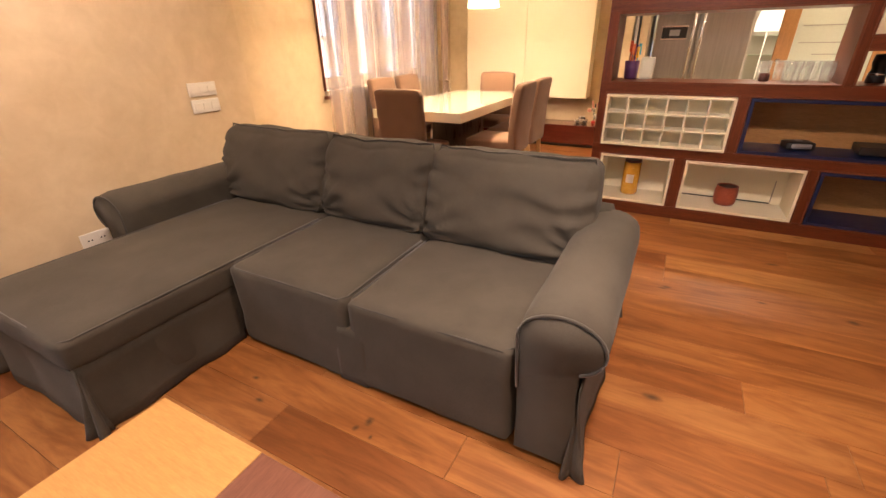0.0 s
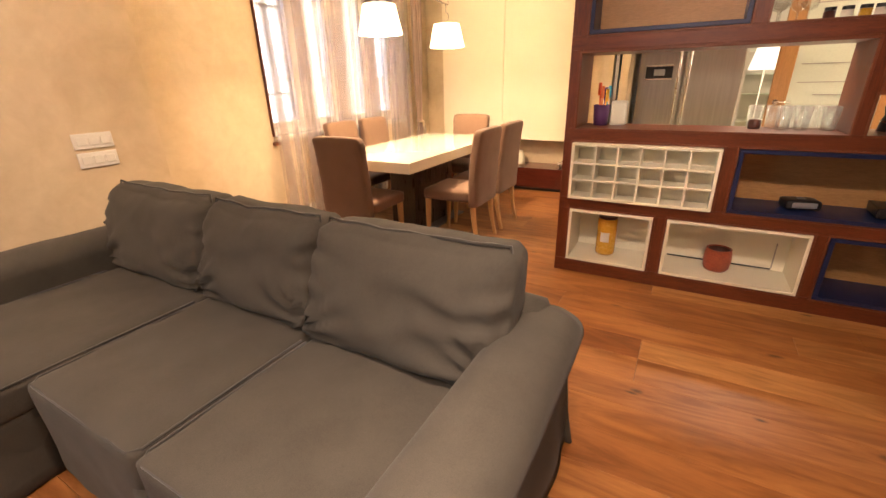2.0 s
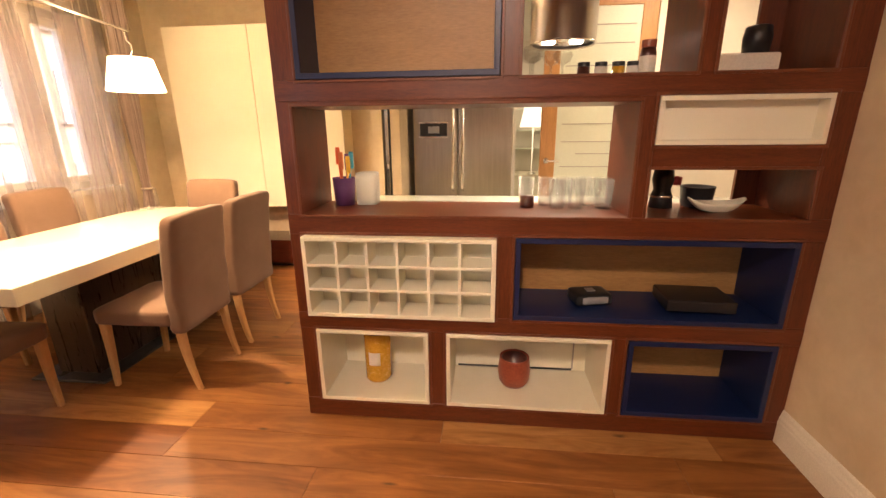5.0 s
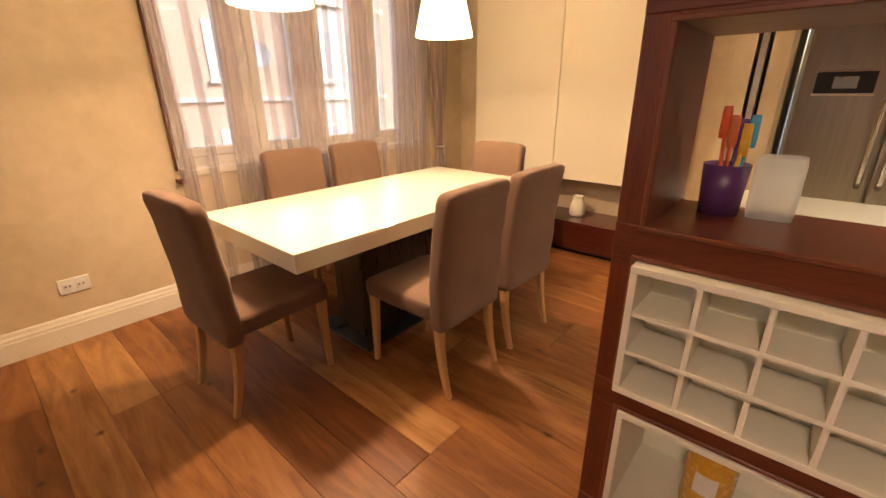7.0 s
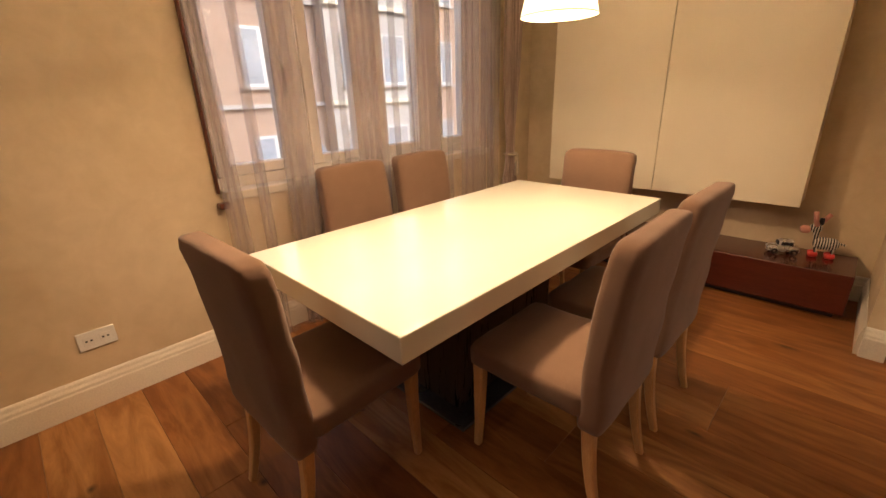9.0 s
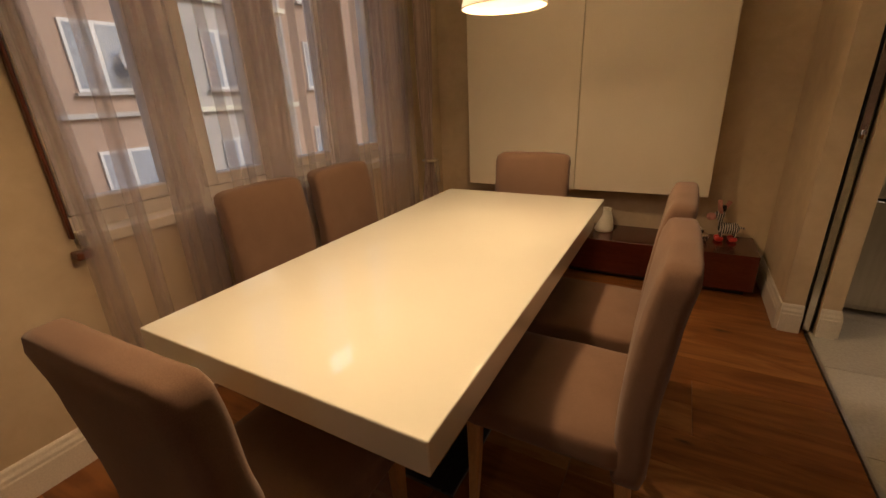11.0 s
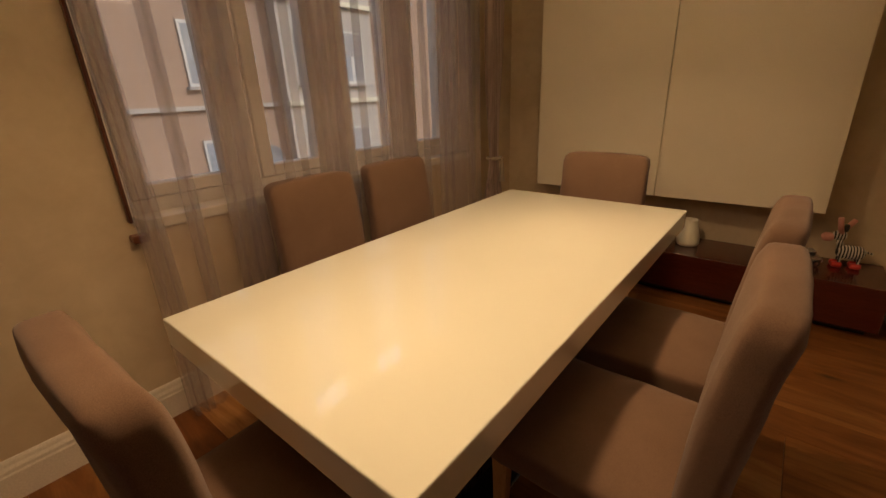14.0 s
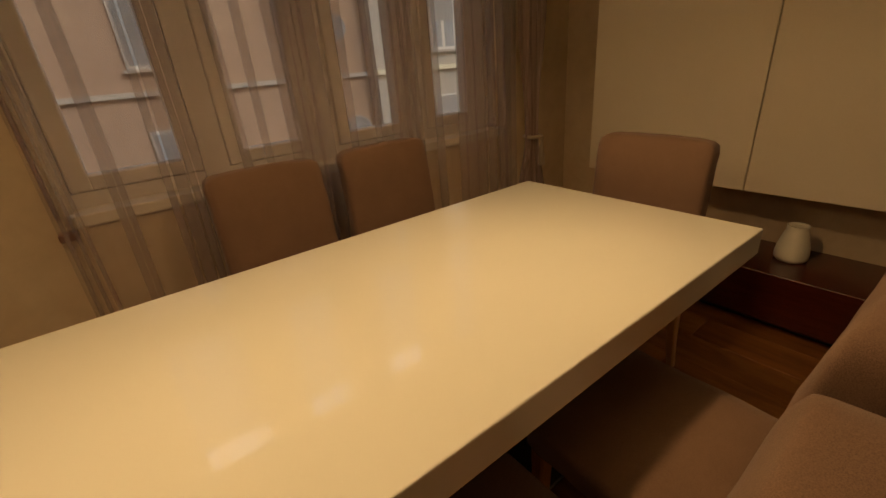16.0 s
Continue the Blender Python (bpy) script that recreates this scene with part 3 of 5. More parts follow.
# pendant lamp with two shades
lamp = thing("pendant_lamp", "two white cone lampshades on one metal bar above the table", "lamp", (-1.70, 4.41, 0))
for ly, lz in ((-0.51, 1.645), (0.51, 1.609)):
    sh = part("shade", lathe(((0.161, lz), (0.1615, lz + 0.004), (0.1185, lz + 0.188), (0.117, lz + 0.192), (0.1155, lz + 0.188), (0.1585, lz + 0.004)), 48, False), SHADE, lamp, "lit pleated white fabric shade", True)
    sh.location = (0, ly, 0)
    part("rim", tube([(0.161 * math.cos(a), 0.161 * math.sin(a), lz) for a in [2 * math.pi * k / 48 for k in range(48)]], 0.0022, 6, True), TRIM, sh, smooth=True)
    part("hook", tube([(0, 0, lz + 0.17), (0.0, 0.0, lz + 0.205), (0.020, 0, lz + 0.235), (0.022, 0, lz + 0.27), (-0.006, 0, lz + 0.29), (-0.008, 0, lz + 0.355)], 0.003, 8), CHROME, sh, smooth=True)
    part("spider", box(-0.117, 0.117, -0.003, 0.003, lz + 0.180, lz + 0.185), CHROME, sh)
    part("bulb", lathe(((0.0, lz + 0.055), (0.03, lz + 0.07), (0.038, lz + 0.10), (0.028, lz + 0.135), (0.013, lz + 0.155), (0.013, lz + 0.18)), 16, False), SHADE, sh, smooth=True)
part("bar", tube(((0, -0.53, 2.0), (0, 0, 1.995), (0, 0.53, 1.96)), 0.007), CHROME, lamp, smooth=True)
for ly in (-0.46, 0.55):
    part("cable", tube(((0, ly, 1.97), (0, ly * 0.9, 2.62)), 0.0022, 6), CHROME, lamp)
part("ceiling_rose", lathe(((0.0, 2.59), (0.055, 2.59), (0.06, 2.60), (0.06, 2.62), (0.0, 2.62)), 24, False), CHROME, lamp)

# wall cabinet and bench
cab = thing("wall_cabinet", "flat ivory wall cabinet with two tall plain doors", "cabinet")
part("body", box(-2.525, -0.845, 6.35, 6.62, 0.612, 2.288), PANEL_WHITE, cab)
part("door", box(-2.53, -1.690, 6.33, 6.349, 0.607, 2.293, 0.002), PANEL_WHITE, cab)
part("door", box(-1.684, -0.84, 6.33, 6.349, 0.607, 2.293, 0.002), PANEL_WHITE, cab)

bench = thing("low_bench", "long low mahogany bench along the dining room wall", "bench")
part("body", box(-2.40, -0.52, 6.20, 6.60, 0.045, 0.285, 0.003), BENCH, bench)
# Black set-back plinth, standing in for the shadow under the floating bench.
part("plinth", box(-2.36, -0.56, 6.26, 6.59, 0.0, 0.045), BLACK, bench)

jug = part("jug", lathe(((0.0, 0), (0.058, 0), (0.066, 0.010), (0.068, 0.03), (0.064, 0.06), (0.052, 0.105), (0.043, 0.130), (0.042, 0.142), (0.044, 0.150), (0.039, 0.152), (0.037, 0.140), (0.040, 0.10), (0.0, 0.09)), 24, False), WHITE_BOX, None, "", True)
jug.matrix_world = pose(-1.468, 6.43, 0.285) @ Matrix.Diagonal((1.0, 1.0, 1.14, 1.0))
tagged(jug, "small white ceramic jug on the low bench", "jug")

toy = thing("toy_car", "small silver model car on the low bench", "model car", (-0.876, 6.42, 0.285), 200)
part("body", soft_box(-0.082, 0.082, -0.040, 0.040, 0.016, 0.056, 0.016, 8), SATIN, toy, smooth=True)
part("cabin", soft_box(-0.050, 0.035, -0.034, 0.034, 0.050, 0.092, 0.018, 8), SATIN, toy, smooth=True)
part("windscreen", soft_box(0.022, 0.040, -0.027, 0.027, 0.058, 0.084, 0.008, 4), BLACK, toy, smooth=True)
for sy in (-1, 1):
    part("side_window", box(-0.038, 0.020, sy * 0.0335 - 0.001, sy * 0.0335 + 0.001, 0.062, 0.082), BLACK, toy)
    part("headlight", lathe(((0.0, 0), (0.008, 0), (0.005, 0.006), (0.0, 0.007)), 12, False), PAPER_WHITE, toy).matrix_local = pose(0.080, sy * 0.024, 0.040, 0, 90, 0)
part("bumper", tube(((0.074, -0.038, 0.022), (0.086, -0.02, 0.022), (0.086, 0.02, 0.022), (0.074, 0.038, 0.022)), 0.004, 8), CHROME, toy, smooth=True)
for sx in (-0.05, 0.05):
    for sy in (-0.037, 0.037):
        wh = part("wheel", lathe(((0.0, -0.008), (0.019, -0.008), (0.019, 0.008), (0.0, 0.008)), 18, False), BLACK, toy)
        wh.matrix_local = pose(sx, sy, 0.019, 90)
        part("hubcap", lathe(((0.0, -0.0095), (0.010, -0.009), (0.010, 0.009), (0.0, 0.0095)), 14, False), CHROME, wh)

# curtains
def curtain_mesh(y0, y1, z0, z1, folds, depth, seed, pinch=None, x=0.0, over=0.55, rows=14):
    """A hung cloth in deep uneven pleats; pinch: (z, y, how far) where a cord draws it in."""
    rnd = random.Random(seed)
    ph = [(rnd.uniform(0.75, 1.3), rnd.uniform(0.6, 1.25)) for _ in range(folds)]
    total = sum(p[0] for p in ph)
    line, at = [], 0.0
    for w, a in ph:
        for k in range(10):
            f = k / 10
            s = math.sin(2 * math.pi * f)
            line.append(((at + w * f + w * over * s) / total, depth * a * math.sin(2 * math.pi * f + 0.5) * (1 if a < 1.1 else 1.2)))
        at += w
    line.append((1.0, 0.0))
    b = bmesh.new()
    grid = []
    for j in range(rows + 1):
        z = z0 + (z1 - z0) * j / rows
        row = []
        for k, (f, d) in enumerate(line):
            y = y0 + (y1 - y0) * f
            sway = 0.010 * math.sin(3.1 * f * folds / 3 + 2.0 * z + seed)
            dd = d * (0.8 + 0.2 * math.cos(z * 1.7 + k * 0.13))
            if pinch:
                pz, py, amount = pinch
                g = amount * math.exp(-((z - pz) / (0.42 if z > pz else 0.22)) ** 2)
                y += (py - y) * g
                dd *= 1 - 0.55 * g
            row.append(b.verts.new((x + dd + sway * 0.4, y + sway, z)))
        grid.append(row)
    for a, c in zip(grid, grid[1:]):
        for k in range(len(a) - 1):
            b.faces.new((a[k], a[k + 1], c[k + 1], c[k]))
    return b


# stretches of the voile, window edge to drape: width, pleats, how far a pleat doubles back, depth
VOILE = ((0.080, 3, 0.60, 0.030), (0.105, 1, 0.04, 0.012), (0.045, 2, 0.75, 0.024), (0.130, 1, 0.06, 0.016), (0.140, 4, 0.60, 0.032), (0.125, 1, 0.05, 0.010), (0.026, 1, 0.80, 0.018),
         (0.080, 1, 0.05, 0.010), (0.024, 1, 0.80, 0.018), (0.085, 1, 0.05, 0.012), (0.190, 4, 0.58, 0.036), (0.105, 1, 0.05, 0.010), (0.024, 1, 0.80, 0.018), (0.095, 1, 0.04, 0.012),
         (0.024, 1, 0.80, 0.016), (0.080, 1, 0.05, 0.012), (0.150, 4, 0.54, 0.030), (0.110, 1, 0.05, 0.010), (0.040, 1, 0.66, 0.018), (0.120, 1, 0.06, 0.012), (0.120, 2, 0.46, 0.026), (0.320, 4, 0.42, 0.030))




def voile_mesh(y0, z0, z1, x, seed, rows=16):
    """Sheer cloth that hangs flat in places and in bunched pleats between."""
    rnd = random.Random(seed)
    line, at = [], y0
    for width, n, over, depth in VOILE:
        cuts = [rnd.uniform(0.7, 1.3) for _ in range(n)]
        for c in cuts:
            w, a, p = width * c / sum(cuts), depth * rnd.uniform(0.7, 1.3), rnd.uniform(0.2, 0.8)
            for k in range(12):
                f = k / 12
                line.append((at + w * (f + over * math.sin(2 * math.pi * f)), a * math.sin(2 * math.pi * f + p) + 0.006 * math.sin(at * 23)))
            at += w
    b = bmesh.new()
    grid = []
    for j in range(rows + 1):
        z = z0 + (z1 - z0) * j / rows
        h = j / rows
        row = []
        for y, d in line:
            drift = 0.014 * (1 - h) * math.sin(y * 9.0 + seed) + 0.006 * math.sin(y * 31 + z * 2.2)
            row.append(b.verts.new((x + d * (1.15 - 0.35 * h) + 0.010 * (1 - h) * math.sin(y * 13 + z * 1.4), y + drift, z)))
        grid.append(row)
    for a, c in zip(grid, grid[1:]):
        for k in range(len(a) - 1):
            b.faces.new((a[k], a[k + 1], c[k + 1], c[k]))
    return b


sheer = part("sheer_curtain", voile_mesh(3.797, 0.02, 2.55, -2.842, 5), SHEER, smooth=True)
tagged(sheer, "sheer beige voile curtain hanging in pleats before the window", "curtain")
dr = thing("drape", "brown satin drape drawn back with a cord", "curtain")
part("cloth", curtain_mesh(5.90, 6.15, 0.02, 2.55, 6, 0.030, 9, (0.83, 6.03, 0.62), -2.725, 0.1, 30), DRAPE, dr, smooth=True)
part("cord", tube([(-2.725 + 0.05 * math.cos(a), 6.03 + 0.045 * math.sin(a), 0.83) for a in [2 * math.pi * k / 20 for k in range(20)]], 0.011, 8, True), LINEN, dr, "knotted tieback cord", True)
part("tassel", lathe(((0.0, 0.66), (0.020, 0.665), (0.016, 0.76), (0.008, 0.80), (0.012, 0.83)), 10, False), LINEN, dr, smooth=True).location = (-2.665, 6.04, 0)
rail = part("curtain_rail", box(-2.90, -2.70, 3.74, 6.24, 2.552, 2.60, 0.004), TRIM)
tagged(rail, "cream curtain rail under the ceiling", "curtain rail", kind="structure")
# Thin walnut-coloured upright at the left edge of the curtain.
strip = part("wooden_strip", box(-2.944, -2.915, 3.806, 3.818, 0.876, 2.55, 0.003), WALNUT_Z)
tagged(strip, "thin dark upright strip beside the window", "trim", kind="structure")
br = part("sill_bracket", box(-2.944, -2.89, 3.795, 3.85, 0.80, 0.829, 0.004), BEAD)
tagged(br, "small dark wooden bracket at the end of the sill", "bracket")

lc = part("curtain", curtain_mesh(-0.9, 0.56, 0.005, 2.5, 10, 0.05, 21, (1.0, -0.40, 0.85), -2.50, 0.1, 26), LINEN, smooth=True)
tagged(lc, "beige linen curtain drawn back, its hem on the floor", "curtain")

# ---- shelf wall ----
SY0, SY1 = 3.985, 4.345
shelf = thing("shelf_unit", "tall walnut shelf wall with open, white and blue compartments", "shelf unit")


def rail_part(x0, x1, z0, z1):
    part("rail", box(x0, x1, SY0, SY1, z0, z1, 0.002), WALNUT_X, shelf)


def stile_part(x0, x1, z0, z1):
    part("stile", box(x0, x1, SY0 + 0.002, SY1 - 0.002, z0, z1, 0.002), WALNUT_Z, shelf)


SX0, SX1 = -0.32, 1.85
for z0, z1 in ((0.0, 0.095), (0.472, 0.55), (0.922, 1.01), (1.47, 1.55), (1.95, 2.62)):
    rail_part(SX0, SX1, z0, z1)
rail_part(1.165, 1.76, 1.20, 1.29)
rail_part(-0.25, 1.10, 1.45, 1.47)
for x0, x1, z0, z1 in ((SX0, -0.243, 0.095, 0.472), (0.285, 0.365, 0.095, 0.472), (1.09, 1.16, 0.095, 0.472), (1.765, SX1, 0.095, 0.472),
                       (SX0, -0.258, 0.55, 0.922), (0.583, 0.66, 0.55, 0.922), (1.76, SX1, 0.55, 0.922),
                       (SX0, -0.25, 1.01, 1.47), (1.10, 1.165, 1.01, 1.47), (1.76, SX1, 1.01, 1.47),
                       (SX0, -0.22, 1.55, 1.95), (0.58, 0.66, 1.55, 1.95), (1.28, 1.35, 1.55, 1.95), (1.74, SX1, 1.55, 1.95)):
    stile_part(x0, x1, z0, z1)


def lipping(x0, x1, z0, z1, w=0.012, proud=0.007):
    """A thin raised bead round an opening."""
    b = bmesh.new()
    y0, y1 = SY0 - proud, SY0 - 0.0005
    box(x0 - w, x1 + w, y0, y1, z1, z1 + w, 0.002, 1, b)
    box(x0 - w, x1 + w, y0, y1, z0 - w, z0, 0.002, 1, b)
    box(x0 - w, x0, y0, y1, z0, z1, 0.002, 1, b)
    box(x1, x1 + w, y0, y1, z0, z1, 0.002, 1, b)
    part("lipping", b, BEAD, shelf, "lighter walnut bead")


def insert(name, x0, x1, z0, z1, mat, back_mat, label, proud=0.012, th=0.018, depth=0.33, back=True):
    """A box let into an opening, open at the front."""
    y0, y1 = SY0 - proud, SY0 - proud + depth
    x0, x1, z0, z1 = x0 + 0.002, x1 - 0.002, z0 + 0.002, z1 - 0.002
    ins = part(name, box(x0, x1, y0, y1, z0, z0 + th, 0.0015), mat, shelf, label)
    part("top_board", box(x0, x1, y0, y1, z1 - th, z1, 0.0015), mat, ins)
    part("side", box(x0, x0 + th, y0, y1, z0 + th, z1 - th, 0.0015), mat, ins)
    part("side", box(x1 - th, x1, y0, y1, z0 + th, z1 - th, 0.0015), mat, ins)
    part("back_panel", box(x0 + 0.001, x1 - 0.001, y1 + 0.0005, y1 + 0.010, z0 + 0.001, z1 - 0.001), back_mat, ins)
    return ins


for x0, x1, z0, z1 in ((-0.22, 0.58, 1.55, 1.95), (0.66, 1.28, 1.55, 1.95), (1.35, 1.74, 1.55, 1.95), (-0.25, 1.10, 1.01, 1.45), (1.165, 1.76, 1.01, 1.20), (1.165, 1.76, 1.29, 1.47),
                       (0.66, 1.76, 0.55, 0.922), (-0.243, 0.285, 0.095, 0.472), (0.365, 1.09, 0.095, 0.472), (1.16, 1.765, 0.095, 0.472), (-0.258, 0.583, 0.55, 0.922)):
    lipping(x0, x1, z0, z1)
insert("blue_box", -0.22, 0.58, 1.55, 1.95, BLUE_BOX, OAK_BACK, "blue lacquered box with an oak back", 0.012, 0.022, 0.20)
insert("blue_box", 0.66, 1.76, 0.55, 0.922, BLUE_BOX, OAK_BACK, "blue lacquered box with an oak back", 0.010, 0.022)
insert("blue_box", 1.16, 1.765, 0.095, 0.472, BLUE_BOX, OAK_BACK, "blue lacquered box with an oak back", 0.010, 0.022)
insert("white_box", -0.243, 0.285, 0.095, 0.472, WHITE_BOX, WHITE_BOX, "white lacquered box")
w2 = insert("white_box", 0.365, 1.09, 0.095, 0.472, WHITE_BOX, WHITE_BOX, "white lacquered box with a dark line at its back")
# Solid dark strips stand for the shade in the slits round the back panel.
part("gap_shade", box(0.40, 1.00, 4.296, 4.302, 0.119, 0.127), BLACK, w2, "black strip for the shade above the base")
part("gap_shade", box(1.00, 1.006, 4.296, 4.302, 0.128, 0.30), GROUT, w2)
insert("white_box", 1.165, 1.76, 1.29, 1.47, WHITE_BOX, WHITE_BOX, "shallow white lacquered box", 0.010, 0.018, 0.055)
for x1, z0, z1 in ((1.759, 1.011, 1.199), (1.739, 1.551, 1.949)):
    part("back_panel", box(x1 - 0.10, x1, 4.318, 4.336, z0, z1), WALNUT_Z, shelf, "dark walnut back panel")
rack = insert("wine_rack", -0.258, 0.583, 0.55, 0.922, WHITE_BOX, WHITE_BOX, "white rack with eighteen square pigeonholes", 0.042, 0.018, 0.150)
RX0, RX1, RZ0, RZ1 = -0.238, 0.563, 0.570, 0.902
for k in range(1, 6):
    x = RX0 + (RX1 - RX0) * k / 6
    part("divider", box(x - 0.006, x + 0.006, 3.947, 4.092, RZ0, RZ1), WHITE_BOX, rack)
for k in (1, 2):
    z = RZ0 + (RZ1 - RZ0) * k / 3
    part("rack_shelf", box(RX0, RX1, 3.946, 4.092, z - 0.006, z + 0.006), WHITE_BOX, rack)

# things on the shelves
AMBER = surface("amber_pasta", (0.55, 0.27, 0.02), (0.72, 0.42, 0.05), 0.25, 60, 200, 0.4, coat=0.5)
RUST = surface("rust_ceramic", (0.26, 0.055, 0.03), (0.36, 0.09, 0.045), 0.35, 20, 90, 0.2)
PAPER = surface("paper_label", (0.70, 0.66, 0.56), (0.78, 0.74, 0.64), 0.8, 10, 150, 0.05)
PURPLE = surface("purple_plastic", (0.10, 0.035, 0.12), (0.14, 0.05, 0.16), 0.35, 6, 200, 0.02)
SILVER = surface("silver_plastic", (0.35, 0.36, 0.38), (0.45, 0.46, 0.48), 0.3, 6, 200, 0.02, metal=0.5)
RED = surface("red_paint", (0.45, 0.03, 0.03), (0.58, 0.05, 0.04), 0.35, 6, 200, 0.02)
DARK_JAM = surface("dark_preserve", (0.05, 0.014, 0.010), (0.09, 0.025, 0.015), 0.3, 20, 90, 0.1)

jar = thing("storage_jar", "tall amber jar with a white label and dark lid", "jar", (-0.005, 4.16, 0.117))
part("body", lathe(((0.0, 0), (0.060, 0), (0.066, 0.012), (0.066, 0.255), (0.062, 0.265), (0.0, 0.265)), 28, False), AMBER, jar, smooth=True)
part("lid", lathe(((0.0, 0.265), (0.064, 0.265), (0.064, 0.285), (0.0, 0.285)), 28, False), DARK_JAM, jar, "dark brown lid")
lab = bmesh.new()
arc = [(-2.05 + 0.9 * k / 8) for k in range(9)]
lo = [lab.verts.new((0.0675 * math.cos(a), 0.0675 * math.sin(a), 0.10)) for a in arc]
hi = [lab.verts.new((0.0675 * math.cos(a), 0.0675 * math.sin(a), 0.17)) for a in arc]
for k in range(8):
    lab.faces.new((lo[k], lo[k + 1], hi[k + 1], hi[k]))
part("label", lab, PAPER, jar, "white paper label")

pot = part("ceramic_pot", lathe(((0.0, 0.0), (0.062, 0.0), (0.074, 0.02), (0.080, 0.07), (0.076, 0.12), (0.072, 0.135), (0.073, 0.145), (0.067, 0.147), (0.064, 0.14), (0.066, 0.08), (0.060, 0.03), (0.0, 0.02)), 32, False), RUST, None, "", True)
# The inside gets a darker material than the outside.
part("inside", lathe(((0.0, 0.06), (0.0655, 0.06), (0.0635, 0.139), (0.063, 0.138), (0.064, 0.062), (0.0, 0.063)), 28, False), DARK_JAM, pot, "dark inside of the pot", True)
pot.matrix_world = pose(0.69, 4.17, 0.117)
tagged(pot, "rust-red ceramic pot standing in a white box", "pot")

ph = thing("desk_phone", "small dark electronic device with a silver front", "device", (1.02, 4.15, 0.579), 12)
part("body", soft_box(-0.085, 0.085, -0.065, 0.065, 0.0, 0.055, 0.016, 6), BLACK, ph, smooth=True)
part("front_panel", soft_box(-0.06, 0.06, -0.072, -0.04, 0.012, 0.046, 0.008, 4), SILVER, ph, "silver front panel", True)
part("button", box(-0.02, 0.02, -0.02, 0.02, 0.055, 0.060, 0.002), SILVER, ph)
dec = thing("set_top_box", "flat black set-top box", "set-top box", (1.47, 4.14, 0.579), -3)
part("body", box(-0.14, 0.14, -0.10, 0.10, 0.006, 0.058, 0.005, 2), BLACK, dec)
part("front_panel", box(-0.13, 0.13, -0.102, -0.1005, 0.014, 0.050), SILVER, dec, "dark glossy front panel").active_material = BLACK
for sx in (-0.11, 0.11):
    for sy in (-0.07, 0.07):
        part("foot", box(sx - 0.01, sx + 0.01, sy - 0.01, sy + 0.01, 0, 0.006), BLACK, dec)

cup = thing("utensil_cup", "purple cup full of colourful kitchen utensils", "cup", (-0.145, 4.24, 1.01))
part("cup", lathe(((0.0, 0), (0.046, 0), (0.054, 0.13), (0.051, 0.13), (0.044, 0.008), (0.0, 0.008)), 24, False), PURPLE, cup, smooth=True)
for k, (col, lx, ly, h) in enumerate((((0.65, 0.10, 0.03), -0.02, 0.01, 0.27), ((0.60, 0.16, 0.05), 0.0, -0.02, 0.25), ((0.14, 0.05, 0.22), 0.012, 0.015, 0.24), ((0.75, 0.42, 0.03), 0.022, -0.008, 0.23), ((0.05, 0.35, 0.60), 0.03, 0.012, 0.25))):
    um = surface("utensil_plastic", col, tuple(min(1, c * 1.15) for c in col), 0.35, 8, 100, 0.02)
    ut = part("utensil", tube(((lx * 0.4, ly, 0.01), (lx * 1.1, ly, h - 0.07)), 0.005, 8), um, cup, smooth=True)
    part("blade", soft_box(lx * 1.25 - 0.011, lx * 1.25 + 0.011, ly - 0.004, ly + 0.004, h - 0.08, h, 0.0038, 4), um, ut, smooth=True)
con = part("container", soft_box(-0.05, 0.05, -0.045, 0.045, 0, 0.155, 0.010, 5), MILKY, None, "", True)
con.matrix_world = pose(-0.035, 4.26, 1.01)
tagged(con, "milky translucent square storage container", "container")


def tumbler(h=0.128, r=0.040):
    b = lathe(((0.0, 0), (r * 0.80, 0), (r * 0.82, 0.003), (r, h), (r - 0.002, h), (r * 0.82 - 0.002, 0.012), (0.0, 0.010)), 24, False)
    return b


base_glass = part("drinking_glass", tumbler(), CLEAR, None, "", True)
base_glass.matrix_world = pose(0.722, 4.295, 1.01)
tagged(base_glass, "clear drinking glass on the walnut shelf", "glass", "glasses on the shelf")
for x, y in ((0.81, 4.27), (0.897, 4.28), (0.985, 4.275), (1.055, 4.20), (1.055, 4.29), (0.935, 4.195), (0.85, 4.19)):
    copy_thing(base_glass, pose(x, y, 1.01))
jam = part("jam_jar", lathe(((0.0, 0), (0.030, 0), (0.032, 0.01), (0.032, 0.05), (0.0, 0.055)), 20, False), DARK_JAM, None, "", True)
jam.matrix_world = pose(0.722, 4.215, 1.01)
tagged(jam, "small dark jar of preserve", "jar")

bowl = bmesh.new()
rings = []
for j in range(7):
    f = j / 6
    rings.append([bowl.verts.new(((0.05 + 0.105 * f ** 0.7) * math.cos(a), (0.03 + 0.045 * f ** 0.7) * math.sin(a), 0.004 + 0.05 * f ** 1.6 + 0.028 * f * math.cos(a) ** 4)) for a in [2 * math.pi * k / 32 for k in range(32)]])
for a, c in zip(rings, rings[1:]):
    for k in range(32):
        bowl.faces.new((a[k], a[(k + 1) % 32], c[(k + 1) % 32], c[k]))
bowl.faces.new(rings[0][::-1])
bo = part("bowl", bowl, WHITE_BOX, None, "", True)
bo.modifiers.new("thick", "SOLIDIFY").thickness = 0.005
bo.matrix_world = pose(1.49, 4.12, 1.012) @ Matrix.Scale(0.74, 4)
tagged(bo, "white boat-shaped ceramic bowl", "bowl")
